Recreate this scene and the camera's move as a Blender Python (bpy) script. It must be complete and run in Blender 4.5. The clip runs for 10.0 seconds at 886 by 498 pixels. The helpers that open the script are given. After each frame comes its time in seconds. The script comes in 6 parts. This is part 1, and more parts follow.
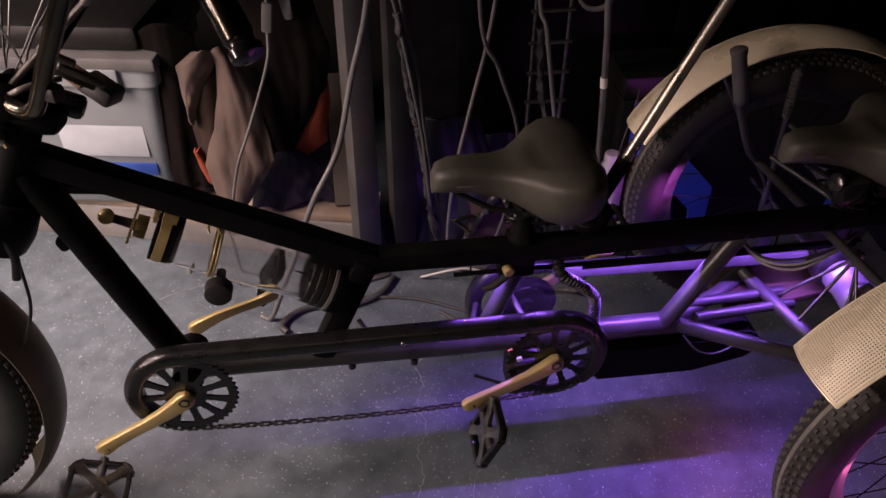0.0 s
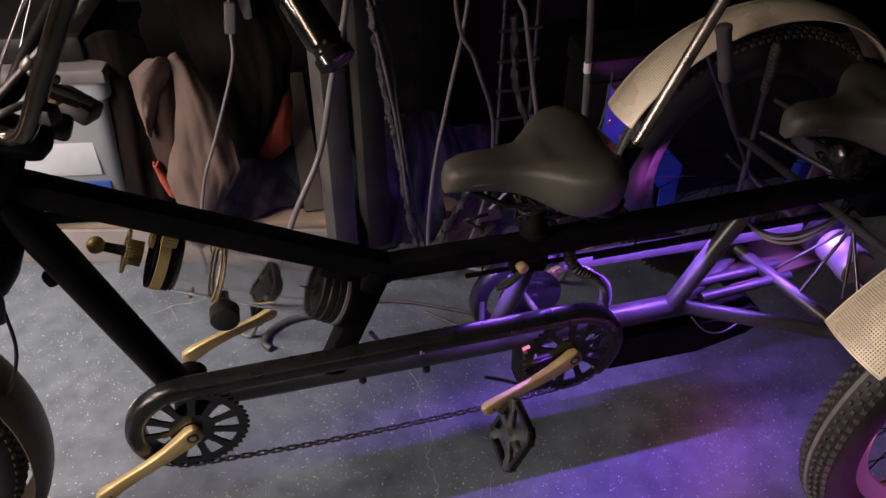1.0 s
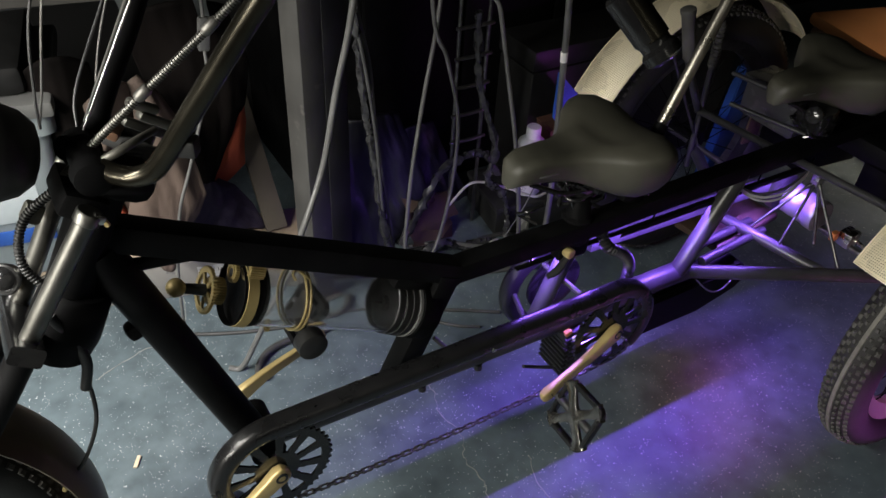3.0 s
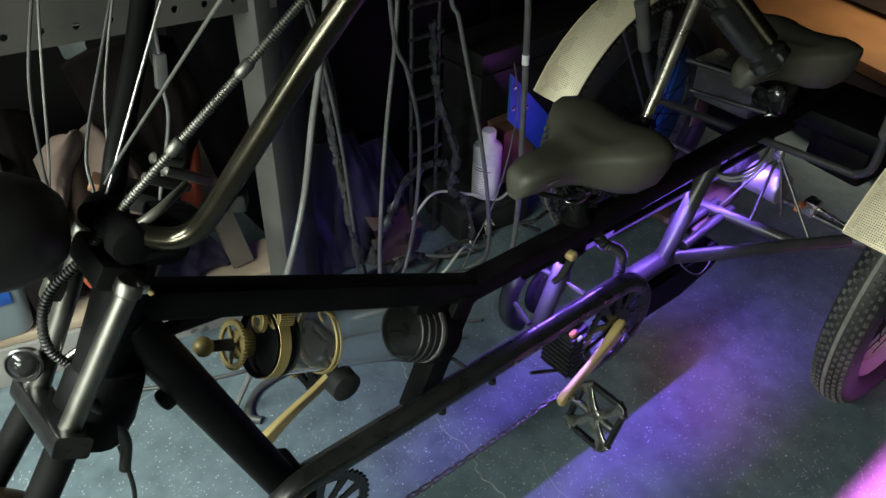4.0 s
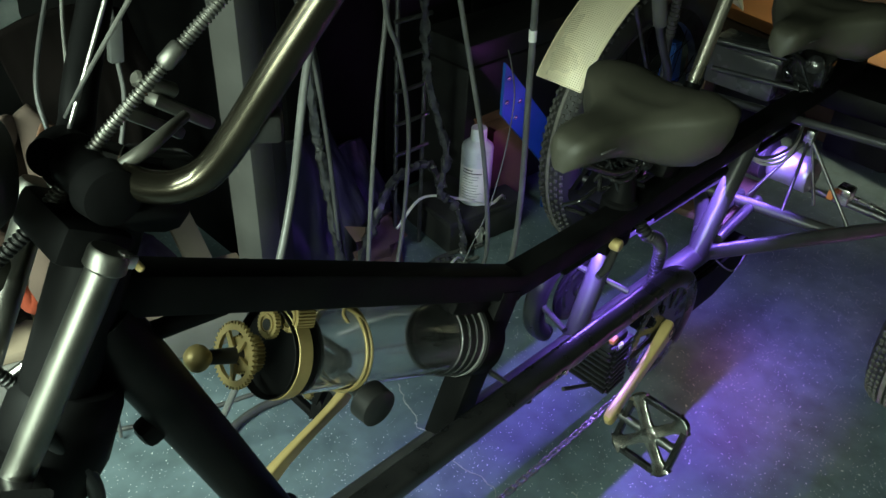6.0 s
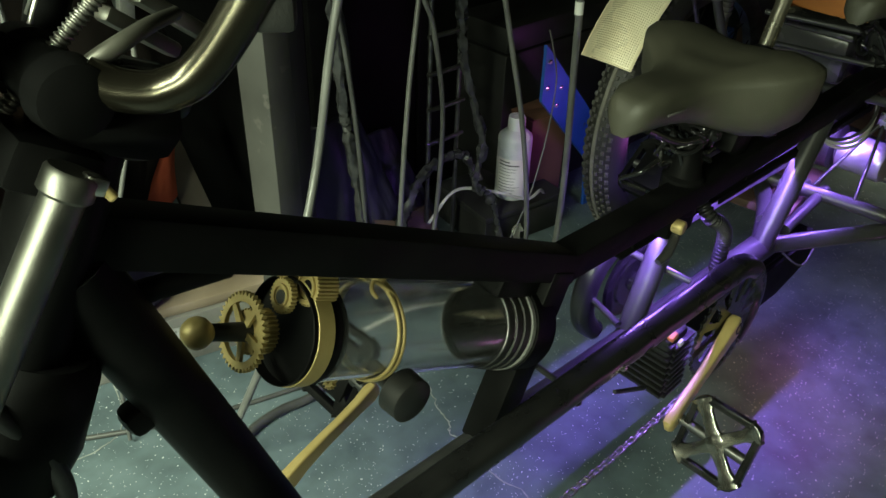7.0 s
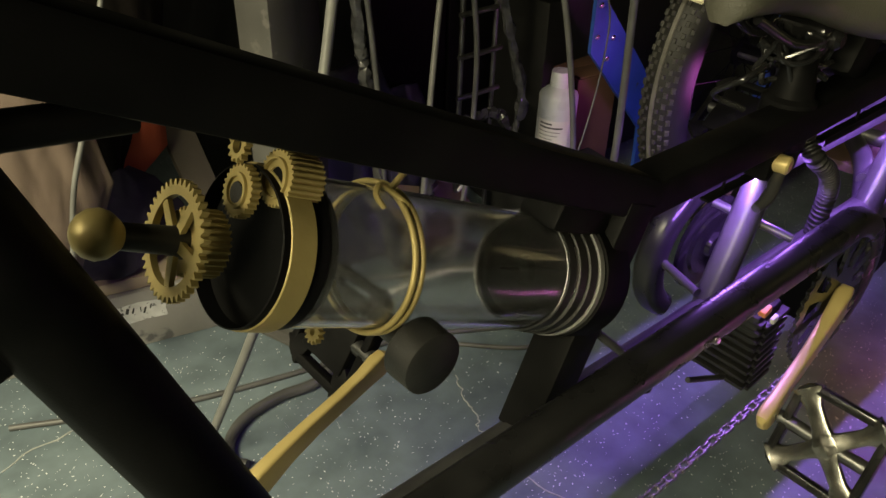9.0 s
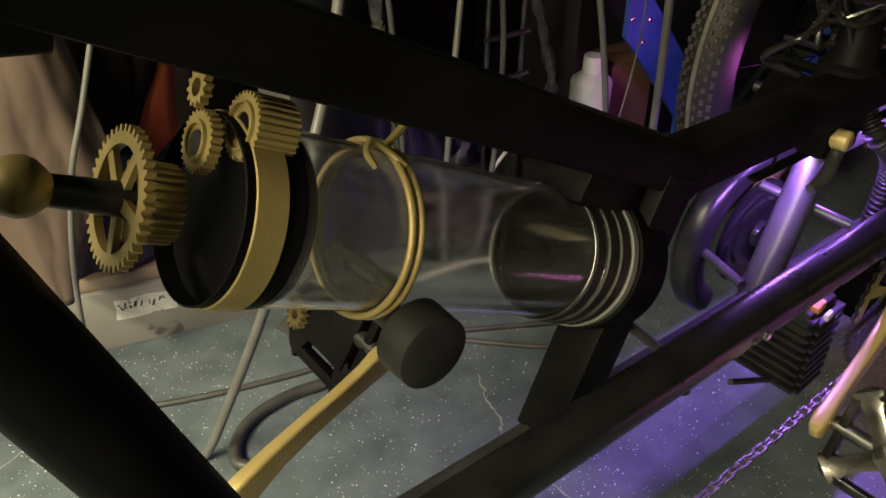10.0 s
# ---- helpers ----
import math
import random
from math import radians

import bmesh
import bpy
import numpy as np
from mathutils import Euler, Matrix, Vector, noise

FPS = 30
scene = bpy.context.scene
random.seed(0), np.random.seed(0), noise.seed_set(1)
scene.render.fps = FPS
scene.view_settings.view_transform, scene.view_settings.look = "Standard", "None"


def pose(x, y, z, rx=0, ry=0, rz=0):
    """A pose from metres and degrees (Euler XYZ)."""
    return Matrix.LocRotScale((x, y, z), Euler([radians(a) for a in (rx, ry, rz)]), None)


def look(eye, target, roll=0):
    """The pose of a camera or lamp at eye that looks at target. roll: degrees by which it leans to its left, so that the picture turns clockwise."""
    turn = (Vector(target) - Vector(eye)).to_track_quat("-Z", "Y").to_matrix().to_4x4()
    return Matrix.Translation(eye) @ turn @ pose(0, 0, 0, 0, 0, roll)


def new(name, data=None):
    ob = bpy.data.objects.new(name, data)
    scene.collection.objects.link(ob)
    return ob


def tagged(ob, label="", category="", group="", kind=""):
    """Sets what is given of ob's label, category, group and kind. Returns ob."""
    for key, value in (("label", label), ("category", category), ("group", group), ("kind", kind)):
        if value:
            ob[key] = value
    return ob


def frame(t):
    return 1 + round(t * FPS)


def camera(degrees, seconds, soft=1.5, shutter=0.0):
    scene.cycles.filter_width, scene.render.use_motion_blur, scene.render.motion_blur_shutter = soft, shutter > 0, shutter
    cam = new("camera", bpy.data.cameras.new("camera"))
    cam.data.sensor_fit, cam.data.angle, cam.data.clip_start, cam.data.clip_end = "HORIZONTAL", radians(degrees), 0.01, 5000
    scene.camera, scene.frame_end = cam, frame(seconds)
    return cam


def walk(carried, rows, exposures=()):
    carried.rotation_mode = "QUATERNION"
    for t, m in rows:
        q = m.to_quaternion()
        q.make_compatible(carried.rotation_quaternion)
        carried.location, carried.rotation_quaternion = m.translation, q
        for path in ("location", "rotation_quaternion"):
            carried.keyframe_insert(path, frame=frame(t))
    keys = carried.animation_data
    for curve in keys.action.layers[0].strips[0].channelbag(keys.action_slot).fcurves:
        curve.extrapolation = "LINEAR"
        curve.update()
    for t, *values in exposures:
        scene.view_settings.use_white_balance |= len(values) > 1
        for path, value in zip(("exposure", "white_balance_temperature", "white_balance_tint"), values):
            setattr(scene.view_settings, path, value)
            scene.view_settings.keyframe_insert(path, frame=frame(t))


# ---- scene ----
cam = camera(59.2, 10.0)
PATH = [
    (0, (0.306, -1.006, 1.354), (0.527, 0.54, 0.105), 0.4),
    (0.5, (0.256, -0.954, 1.338), (0.542, 0.576, 0.082), 0.7),
    (1, (0.17, -0.923, 1.333), (0.587, 0.568, 0.067), 0.6),
    (1.5, (0.043, -0.91, 1.338), (0.616, 0.522, 0.066), 0.8),
    (2, (-0.061, -0.905, 1.342), (0.661, 0.471, 0.083), 2.6),
    (2.5, (-0.13, -0.873, 1.331), (0.664, 0.481, 0.091), 3.6),
    (2.7, (-0.15, -0.84, 1.324), (0.654, 0.506, 0.083), 3.4),
    (3.8, (-0.258, -0.663, 1.321), (0.719, 0.535, 0.052), 3.1),
    (4, (-0.284, -0.659, 1.321), (0.74, 0.53, 0.081), 1.8),
    (4.5, (-0.329, -0.603, 1.307), (0.795, 0.525, 0.097), 1.0),
    (5, (-0.335, -0.549, 1.25), (0.85, 0.546, 0.068), 2.1),
    (5.5, (-0.314, -0.511, 1.188), (0.877, 0.588, 0.016), 3.1),
    (7, (-0.245, -0.421, 1.025), (0.897, 0.776, -0.099), 2.0),
    (7.5, (-0.225, -0.39, 0.966), (0.908, 0.818, -0.155), 2.2),
    (8, (-0.197, -0.363, 0.916), (0.929, 0.853, -0.204), 2.0),
    (8.5, (-0.17, -0.342, 0.882), (0.942, 0.893, -0.232), 1.8),
    (9, (-0.151, -0.317, 0.845), (0.947, 0.934, -0.265), 1.8),
    (9.5, (-0.129, -0.3, 0.817), (0.946, 0.973, -0.29), 1.4),
    (10, (-0.106, -0.29, 0.791), (0.929, 1.018, -0.313), 0.6),
]
walk(cam, [(t, look(eye, target, roll)) for t, eye, target, roll in PATH],
     [(0.0, -0.3, 7500, 42), (1.5, -0.15, 6850, 26), (2.5, -0.05, 6500, 15), (4.2, 0.15, 6050, -11), (5.5, 0.25, 5850, -27), (7.0, 0.2, 7150, -26), (8.5, 0.15, 9000, -12), (10.0, 0.1, 9300, -1)])

# ---------------------------------------------------------------- light
world = bpy.data.worlds.new("world")
scene.world = world
world.use_nodes = True
world.node_tree.nodes["Background"].inputs[0].default_value = (0.6, 0.62, 0.7, 1)
world.node_tree.nodes["Background"].inputs[1].default_value = 0.0


def lamp(name, eye, target, power, colour, size, size_y=None, spread=180):
    data = bpy.data.lights.new(name, "AREA")
    data.energy, data.color, data.size = power, colour, size
    data.shape = "RECTANGLE"
    data.size_y = size_y or size
    data.spread = radians(spread)
    ob = new(name, data)
    ob.matrix_world = look(eye, target)
    return ob


# key lamp added over the front of the vehicle, without a fixture
lamp("key_light", (-1.0, 0.15, 1.42), (-0.50, 0.25, 0), 29, (1.0, 0.955, 0.88), 1.0, 0.10, 115)
# fill lamps added behind the camera and to the left, free of any wall
lamp("fill_light", (0.1, -2.3, 1.9), (0.5, 0.2, 0.4), 1.7, (1.0, 0.95, 0.78), 1.2, 0.10)
lamp("fill_light", (-1.7, -0.65, 1.2), (1.1, 0.20, 0.38), 12.5, (1.0, 0.95, 0.85), 0.9, 0.10, 110)
# warm fill lamp added over the far end of the workshop
lamp("fill_light", (2.65, 0.0, 2.3), (2.62, 0.1, 0.3), 4.5, (1.0, 0.80, 0.58), 0.5, 0.10, 42)
# violet strip of light-emitting diodes along the far side of the rear top tube
lamp("led_and_glow_light", (0.85, 0.011, 0.470), (0.85, 0.0, 0), 8.5, (0.285, 0.125, 1.0), 0.74, 0.002, 165)
# faint violet lamp added beside the far wheel for the glow on its rim
lamp("led_and_glow_light", (1.07, 0.29, 0.36), (1.02, 0.42, 0.36), 0.18, (0.75, 0.14, 1.0), 0.12, 0.012, 80)
# pink lamps added near the near wheel for its glow and the floor band
lamp("led_and_glow_light", (1.08, -0.46, 0.34), (1.22, -0.36, 0.27), 0.15, (1.0, 0.2, 0.6), 0.20, 0.012, 110)
lamp("led_and_glow_light", (1.12, -0.535, 0.20), (1.12, -0.56, 0), 4.5, (1.0, 0.16, 0.8), 0.80, 0.010, 50)
lamp("led_and_glow_light", (1.04, -0.14, 0.275), (1.0, -0.12, 0.0), 0.10, (1.0, 0.20, 0.28), 0.20, 0.012, 100)


# ---------------------------------------------------------------- materials
def nodes_of(name):
    m = bpy.data.materials.new(name)
    m.use_nodes = True
    nt = m.node_tree
    return m, nt, nt.nodes["Principled BSDF"]


def link(nt, a, b):
    nt.links.new(a, b)


def material(name, dark, light, rough=0.5, metal=0.0, scale=30.0, bump=0.15, fine=400.0, coat=0.0, wear=None, wear_at=0.66, spec=0.5):
    """Two colours mixed by two scales of noise, with grain in the relief and wear where asked."""
    m, nt, p = nodes_of(name)
    tc = nt.nodes.new("ShaderNodeTexCoord")
    n1 = nt.nodes.new("ShaderNodeTexNoise")
    n1.inputs["Scale"].default_value = scale
    n1.inputs["Detail"].default_value = 6
    n2 = nt.nodes.new("ShaderNodeTexNoise")
    n2.inputs["Scale"].default_value = fine
    n2.inputs["Detail"].default_value = 3
    link(nt, tc.outputs["Object"], n1.inputs["Vector"])
    link(nt, tc.outputs["Object"], n2.inputs["Vector"])
    ramp = nt.nodes.new("ShaderNodeValToRGB")
    ramp.color_ramp.elements[0].position, ramp.color_ramp.elements[1].position = 0.32, 0.68
    ramp.color_ramp.elements[0].color, ramp.color_ramp.elements[1].color = (*dark, 1), (*light, 1)
    link(nt, n1.outputs["Fac"], ramp.inputs["Fac"])
    out = ramp.outputs["Color"]
    if wear:
        r2 = nt.nodes.new("ShaderNodeValToRGB")
        r2.color_ramp.elements[0].position, r2.color_ramp.elements[1].position = wear_at, wear_at + 0.04
        n3 = nt.nodes.new("ShaderNodeTexNoise")
        n3.inputs["Scale"].default_value = scale * 3
        n3.inputs["Detail"].default_value = 8
        link(nt, tc.outputs["Object"], n3.inputs["Vector"])
        link(nt, n3.outputs["Fac"], r2.inputs["Fac"])
        mix = nt.nodes.new("ShaderNodeMixRGB")
        mix.inputs[2].default_value = (*wear, 1)
        link(nt, r2.outputs["Color"], mix.inputs[0])
        link(nt, out, mix.inputs[1])
        out = mix.outputs[0]
    link(nt, out, p.inputs["Base Color"])
    rr = nt.nodes.new("ShaderNodeMapRange")
    rr.inputs["To Min"].default_value, rr.inputs["To Max"].default_value = max(0.03, rough - 0.1), min(1, rough + 0.12)
    link(nt, n1.outputs["Fac"], rr.inputs["Value"])
    link(nt, rr.outputs["Result"], p.inputs["Roughness"])
    p.inputs["Metallic"].default_value = metal
    p.inputs["Coat Weight"].default_value = coat
    p.inputs["Specular IOR Level"].default_value = spec
    b = nt.nodes.new("ShaderNodeBump")
    b.inputs["Strength"].default_value = bump
    b.inputs["Distance"].default_value = 0.001
    link(nt, n2.outputs["Fac"], b.inputs["Height"])
    link(nt, b.outputs["Normal"], p.inputs["Normal"])
    return m


# black frame paint; base kept near zero so deep shade is in the colour
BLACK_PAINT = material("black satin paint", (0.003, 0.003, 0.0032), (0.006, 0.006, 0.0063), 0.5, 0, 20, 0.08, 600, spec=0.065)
# same black frame, lightened where the violet strip lights the tubes
LIT_FRAME_PAINT = material("black satin paint, lightened for lit tubes", (0.028, 0.028, 0.0295), (0.043, 0.043, 0.045), 0.32, 0, 24, 0.08, 600, spec=0.5)
GUARD_PAINT = material("black gloss guard paint", (0.007, 0.007, 0.0075), (0.013, 0.013, 0.0135), 0.28, 0, 24, 0.08, 600, spec=0.5)
BLACK_PLASTIC = material("black plastic", (0.007, 0.007, 0.007), (0.013, 0.013, 0.013), 0.5, 0, 40, 0.2, 500)
GLOSS_BLACK = material("gloss black steel", (0.01, 0.01, 0.011), (0.02, 0.02, 0.02), 0.16, 0.2, 30, 0.05, 300)
RUBBER = material("tyre rubber", (0.050, 0.048, 0.045), (0.095, 0.091, 0.085), 0.75, 0, 12, 0.4, 300)
CASING = material("dark tyre casing", (0.012, 0.0115, 0.011), (0.026, 0.025, 0.023), 0.6, 0, 12, 0.3, 300)
RUBBER_GREY = material("worn tyre tread line", (0.12, 0.115, 0.1), (0.2, 0.19, 0.17), 0.85, 0, 40, 0.3, 300)
VINYL = material("saddle vinyl", (0.042, 0.041, 0.031), (0.064, 0.061, 0.046), 0.5, 0, 14, 0.5, 700)
GOLD_PAINT = material("gold painted metal", (0.47, 0.36, 0.15), (0.58, 0.455, 0.21), 0.34, 0.35, 18, 0.1, 500, wear=(0.5, 0.38, 0.17), wear_at=0.66)
BRASS = material("brass gilt", (0.27, 0.21, 0.085), (0.375, 0.295, 0.13), 0.46, 0.4, 25, 0.14, 500, wear=(0.27, 0.20, 0.07), wear_at=0.70)
FENDER_GOLD = material("gold painted sheet", (0.80, 0.70, 0.49), (0.90, 0.82, 0.61), 0.28, 0.12, 7, 0.05, 300)
STEEL = material("brushed steel", (0.55, 0.54, 0.5), (0.7, 0.69, 0.64), 0.26, 1.0, 30, 0.1, 700)
DARK_STEEL = material("dark steel", (0.1, 0.1, 0.1), (0.2, 0.2, 0.2), 0.35, 0.9, 40, 0.15, 500)
CHROME = material("chrome", (0.7, 0.7, 0.7), (0.8, 0.8, 0.8), 0.07, 1.0, 20, 0.02, 300)
CHAIN_STEEL = material("oily chain steel", (0.075, 0.07, 0.068), (0.16, 0.152, 0.142), 0.34, 0.8, 80, 0.2, 500)
GREY_CABLE = material("grey cable sheath", (0.078, 0.078, 0.077), (0.128, 0.128, 0.124), 0.42, 0, 20, 0.1, 500)
WIRE_STEEL = material("bare wire steel", (0.26, 0.255, 0.24), (0.38, 0.37, 0.35), 0.35, 0.7, 20, 0.1, 500)
WHITE_CABLE = material("pale cable sheath", (0.5, 0.5, 0.48), (0.65, 0.64, 0.6), 0.35, 0.1, 20, 0.1, 500)
DARK_CABLE = material("dark cable sheath", (0.04, 0.04, 0.04), (0.07, 0.07, 0.07), 0.5, 0, 20, 0.1, 500)
BLUE_PAINT = material("blue painted steel", (0.012, 0.05, 0.26), (0.025, 0.09, 0.36), 0.45, 0, 12, 0.15, 300, wear=(0.05, 0.06, 0.1), wear_at=0.68)
GREY_PAINT = material("grey painted steel", (0.044, 0.042, 0.040), (0.070, 0.068, 0.064), 0.6, 0, 9, 0.2, 200, wear=(0.08, 0.075, 0.07), wear_at=0.66)
RAIL_PAINT = material("dull brownish-grey rail paint", (0.030, 0.028, 0.025), (0.052, 0.048, 0.043), 0.6, 0, 9, 0.2, 200, wear=(0.03, 0.028, 0.025), wear_at=0.64)
DARK_PAINT = material("dark painted steel", (0.012, 0.012, 0.012), (0.025, 0.025, 0.024), 0.65, 0, 9, 0.2, 200)
# room darkness put into the colour of walls and ceiling
WALL_SHADE = material("near-black wall shade", (0.003, 0.003, 0.003), (0.007, 0.0068, 0.0065), 0.85, 0, 3, 0.3, 80)
WOOD = material("pale worn timber", (0.24, 0.185, 0.13), (0.36, 0.285, 0.21), 0.75, 0, 8, 0.4, 120)
GREY_BOARD = material("dusty grey board", (0.17, 0.165, 0.155), (0.27, 0.26, 0.24), 0.8, 0, 5, 0.3, 150, wear=(0.1, 0.1, 0.1), wear_at=0.66)
PAPER = material("white paper label", (0.7, 0.69, 0.66), (0.8, 0.79, 0.76), 0.7, 0, 20, 0.05, 300)
SHEET = material("pale cloudy sheet", (0.38, 0.43, 0.46), (0.47, 0.52, 0.55), 0.6, 0, 12, 0.1, 200)
INK = material("black print", (0.02, 0.02, 0.02), (0.05, 0.05, 0.05), 0.7, 0, 20, 0.05, 300)
BOTTLE = material("milky plastic", (0.55, 0.58, 0.59), (0.66, 0.69, 0.69), 0.28, 0, 10, 0.05, 200)
COAT = material("brown canvas cloth", (0.072, 0.051, 0.041), (0.135, 0.096, 0.078), 0.9, 0, 7, 0.6, 700)
COAT_GAP_SHADE = material("shaded inside of coat", (0.022, 0.014, 0.011), (0.045, 0.030, 0.024), 0.9, 0, 9, 0.5, 700, spec=0.12)
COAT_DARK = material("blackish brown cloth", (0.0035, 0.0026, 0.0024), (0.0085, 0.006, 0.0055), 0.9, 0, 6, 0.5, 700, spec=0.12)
RED_CLOTH = material("red orange cloth", (0.28, 0.045, 0.02), (0.4, 0.075, 0.03), 0.85, 0, 8, 0.5, 600)
BAG_CLOTH = material("blackish violet cloth", (0.016, 0.016, 0.028), (0.034, 0.033, 0.052), 0.45, 0, 8, 0.5, 600)
PURPLE_CLOTH = material("violet cloth", (0.012, 0.008, 0.02), (0.024, 0.016, 0.038), 0.9, 0, 8, 0.5, 600)
BIN_PLASTIC = material("translucent white plastic", (0.21, 0.245, 0.26), (0.28, 0.315, 0.33), 0.4, 0, 4, 0.1, 200)
LID_GREY = material("grey plastic", (0.1, 0.1, 0.1), (0.16, 0.16, 0.155), 0.55, 0, 10, 0.15, 300)
ORANGE = material("orange plastic", (0.55, 0.2, 0.05), (0.68, 0.28, 0.08), 0.5, 0, 5, 0.2, 200)
MOTOR_GREY = material("cast aluminium", (0.3, 0.3, 0.3), (0.42, 0.42, 0.41), 0.35, 0.6, 20, 0.25, 300)
RIM_PINK = material("pale rim paint", (0.55, 0.5, 0.5), (0.68, 0.62, 0.62), 0.4, 0.1, 12, 0.1, 300)
LEAF = material("dry wood chip", (0.55, 0.45, 0.3), (0.7, 0.6, 0.45), 0.8, 0, 60, 0.3, 300)
DECK_WOOD = material("dark brown board", (0.055, 0.032, 0.020), (0.10, 0.06, 0.038), 0.7, 0, 9, 0.3, 200)
OLD_CARD = material("dull pinkish card", (0.13, 0.085, 0.07), (0.20, 0.135, 0.11), 0.85, 0, 6, 0.3, 300)


def glass(name, tint=(1, 1, 1), rough=0.02):
    m, nt, p = nodes_of(name)
    p.inputs["Base Color"].default_value = (*tint, 1)
    p.inputs["Roughness"].default_value = rough
    p.inputs["Transmission Weight"].default_value = 1.0
    p.inputs["IOR"].default_value = 1.45
    return m


def hazy(m, amount):
    """A hazy film on a glass: less of it lets light through, in soft smears."""
    nt = m.node_tree
    p = nt.nodes["Principled BSDF"]
    n = nt.nodes.new("ShaderNodeTexNoise")
    n.inputs["Scale"].default_value, n.inputs["Detail"].default_value = 9, 4
    tc = nt.nodes.new("ShaderNodeTexCoord")
    link(nt, tc.outputs["Object"], n.inputs["Vector"])
    r = nt.nodes.new("ShaderNodeMapRange")
    r.inputs["From Min"].default_value, r.inputs["From Max"].default_value = 0.3, 0.7
    r.inputs["To Min"].default_value, r.inputs["To Max"].default_value = 1.0 - amount, 1.0 - amount * 0.25
    link(nt, n.outputs["Fac"], r.inputs["Value"])
    link(nt, r.outputs["Result"], p.inputs["Transmission Weight"])
    return m


GLASS = hazy(glass("hazy clear glass", rough=0.06), 0.035)
WRAP = material("crinkled dark plastic wrap", (0.018, 0.018, 0.02), (0.06, 0.06, 0.062), 0.2, 0.0, 60, 1.0, 90)


def floor_material():
    """Grey-blue worn concrete with pale flecks, hairline cracks and soft stains."""
    m, nt, p = nodes_of("worn grey concrete")
    tc = nt.nodes.new("ShaderNodeTexCoord")
    big = nt.nodes.new("ShaderNodeTexNoise")
    big.inputs["Scale"].default_value, big.inputs["Detail"].default_value = 2.6, 8
    mid = nt.nodes.new("ShaderNodeTexNoise")
    mid.inputs["Scale"].default_value, mid.inputs["Detail"].default_value = 22, 8
    for n in (big, mid):
        link(nt, tc.outputs["Object"], n.inputs["Vector"])
    r = nt.nodes.new("ShaderNodeValToRGB")
    r.color_ramp.elements[0].position, r.color_ramp.elements[1].position = 0.3, 0.72
    r.color_ramp.elements[0].color, r.color_ramp.elements[1].color = (0.072, 0.096, 0.113, 1), (0.126, 0.160, 0.178, 1)
    link(nt, big.outputs["Fac"], r.inputs["Fac"])
    r2 = nt.nodes.new("ShaderNodeValToRGB")
    r2.color_ramp.elements[0].position, r2.color_ramp.elements[1].position = 0.25, 0.75
    r2.color_ramp.elements[0].color, r2.color_ramp.elements[1].color = (0.66, 0.68, 0.68, 1), (1.25, 1.24, 1.22, 1)
    link(nt, mid.outputs["Fac"], r2.inputs["Fac"])
    mul = nt.nodes.new("ShaderNodeMixRGB")
    mul.blend_type, mul.inputs[0].default_value = "MULTIPLY", 1
    link(nt, r.outputs["Color"], mul.inputs[1])
    link(nt, r2.outputs["Color"], mul.inputs[2])
    out = mul.outputs[0]
    # ragged pale flecks of three sizes, in drifts
    ragged = nt.nodes.new("ShaderNodeTexNoise")
    ragged.inputs["Scale"].default_value, ragged.inputs["Detail"].default_value = 90, 2
    link(nt, tc.outputs["Object"], ragged.inputs["Vector"])
    bend = nt.nodes.new("ShaderNodeVectorMath")
    bend.operation = "MULTIPLY_ADD"
    bend.inputs[1].default_value = (0.012, 0.012, 0.012)
    link(nt, ragged.outputs["Color"], bend.inputs[0])
    link(nt, tc.outputs["Object"], bend.inputs[2])
    drift = nt.nodes.new("ShaderNodeTexNoise")
    drift.inputs["Scale"].default_value = 4.5
    link(nt, tc.outputs["Object"], drift.inputs["Vector"])
    for scale, size, rand in ((34, 0.050, 0.62), (80, 0.095, 0.64), (190, 0.170, 0.68)):
        v = nt.nodes.new("ShaderNodeTexVoronoi")
        v.inputs["Scale"].default_value = scale
        link(nt, bend.outputs[0], v.inputs["Vector"])
        near = nt.nodes.new("ShaderNodeMath")
        near.operation, near.inputs[1].default_value = "LESS_THAN", size
        link(nt, v.outputs["Distance"], near.inputs[0])
        sep = nt.nodes.new("ShaderNodeSeparateColor")
        link(nt, v.outputs["Color"], sep.inputs[0])
        add = nt.nodes.new("ShaderNodeMath")
        add.operation = "ADD"
        link(nt, sep.outputs[0], add.inputs[0])
        link(nt, drift.outputs["Fac"], add.inputs[1])
        few = nt.nodes.new("ShaderNodeMath")
        few.operation, few.inputs[1].default_value = "GREATER_THAN", 0.5 + rand
        link(nt, add.outputs[0], few.inputs[0])
        both = nt.nodes.new("ShaderNodeMath")
        both.operation = "MULTIPLY"
        link(nt, near.outputs[0], both.inputs[0])
        link(nt, few.outputs[0], both.inputs[1])
        mix = nt.nodes.new("ShaderNodeMixRGB")
        mix.inputs[2].default_value = (0.60, 0.62, 0.62, 1)
        link(nt, both.outputs[0], mix.inputs[0])
        link(nt, out, mix.inputs[1])
        out = mix.outputs[0]
    link(nt, out, p.inputs["Base Color"])
    gloss = nt.nodes.new("ShaderNodeMapRange")
    gloss.inputs["To Min"].default_value, gloss.inputs["To Max"].default_value = 0.36, 0.58
    link(nt, mid.outputs["Fac"], gloss.inputs["Value"])
    link(nt, gloss.outputs["Result"], p.inputs["Roughness"])
    b = nt.nodes.new("ShaderNodeBump")
    b.inputs["Strength"].default_value, b.inputs["Distance"].default_value = 0.35, 0.002
    link(nt, mid.outputs["Fac"], b.inputs["Height"])
    link(nt, b.outputs["Normal"], p.inputs["Normal"])
    return m


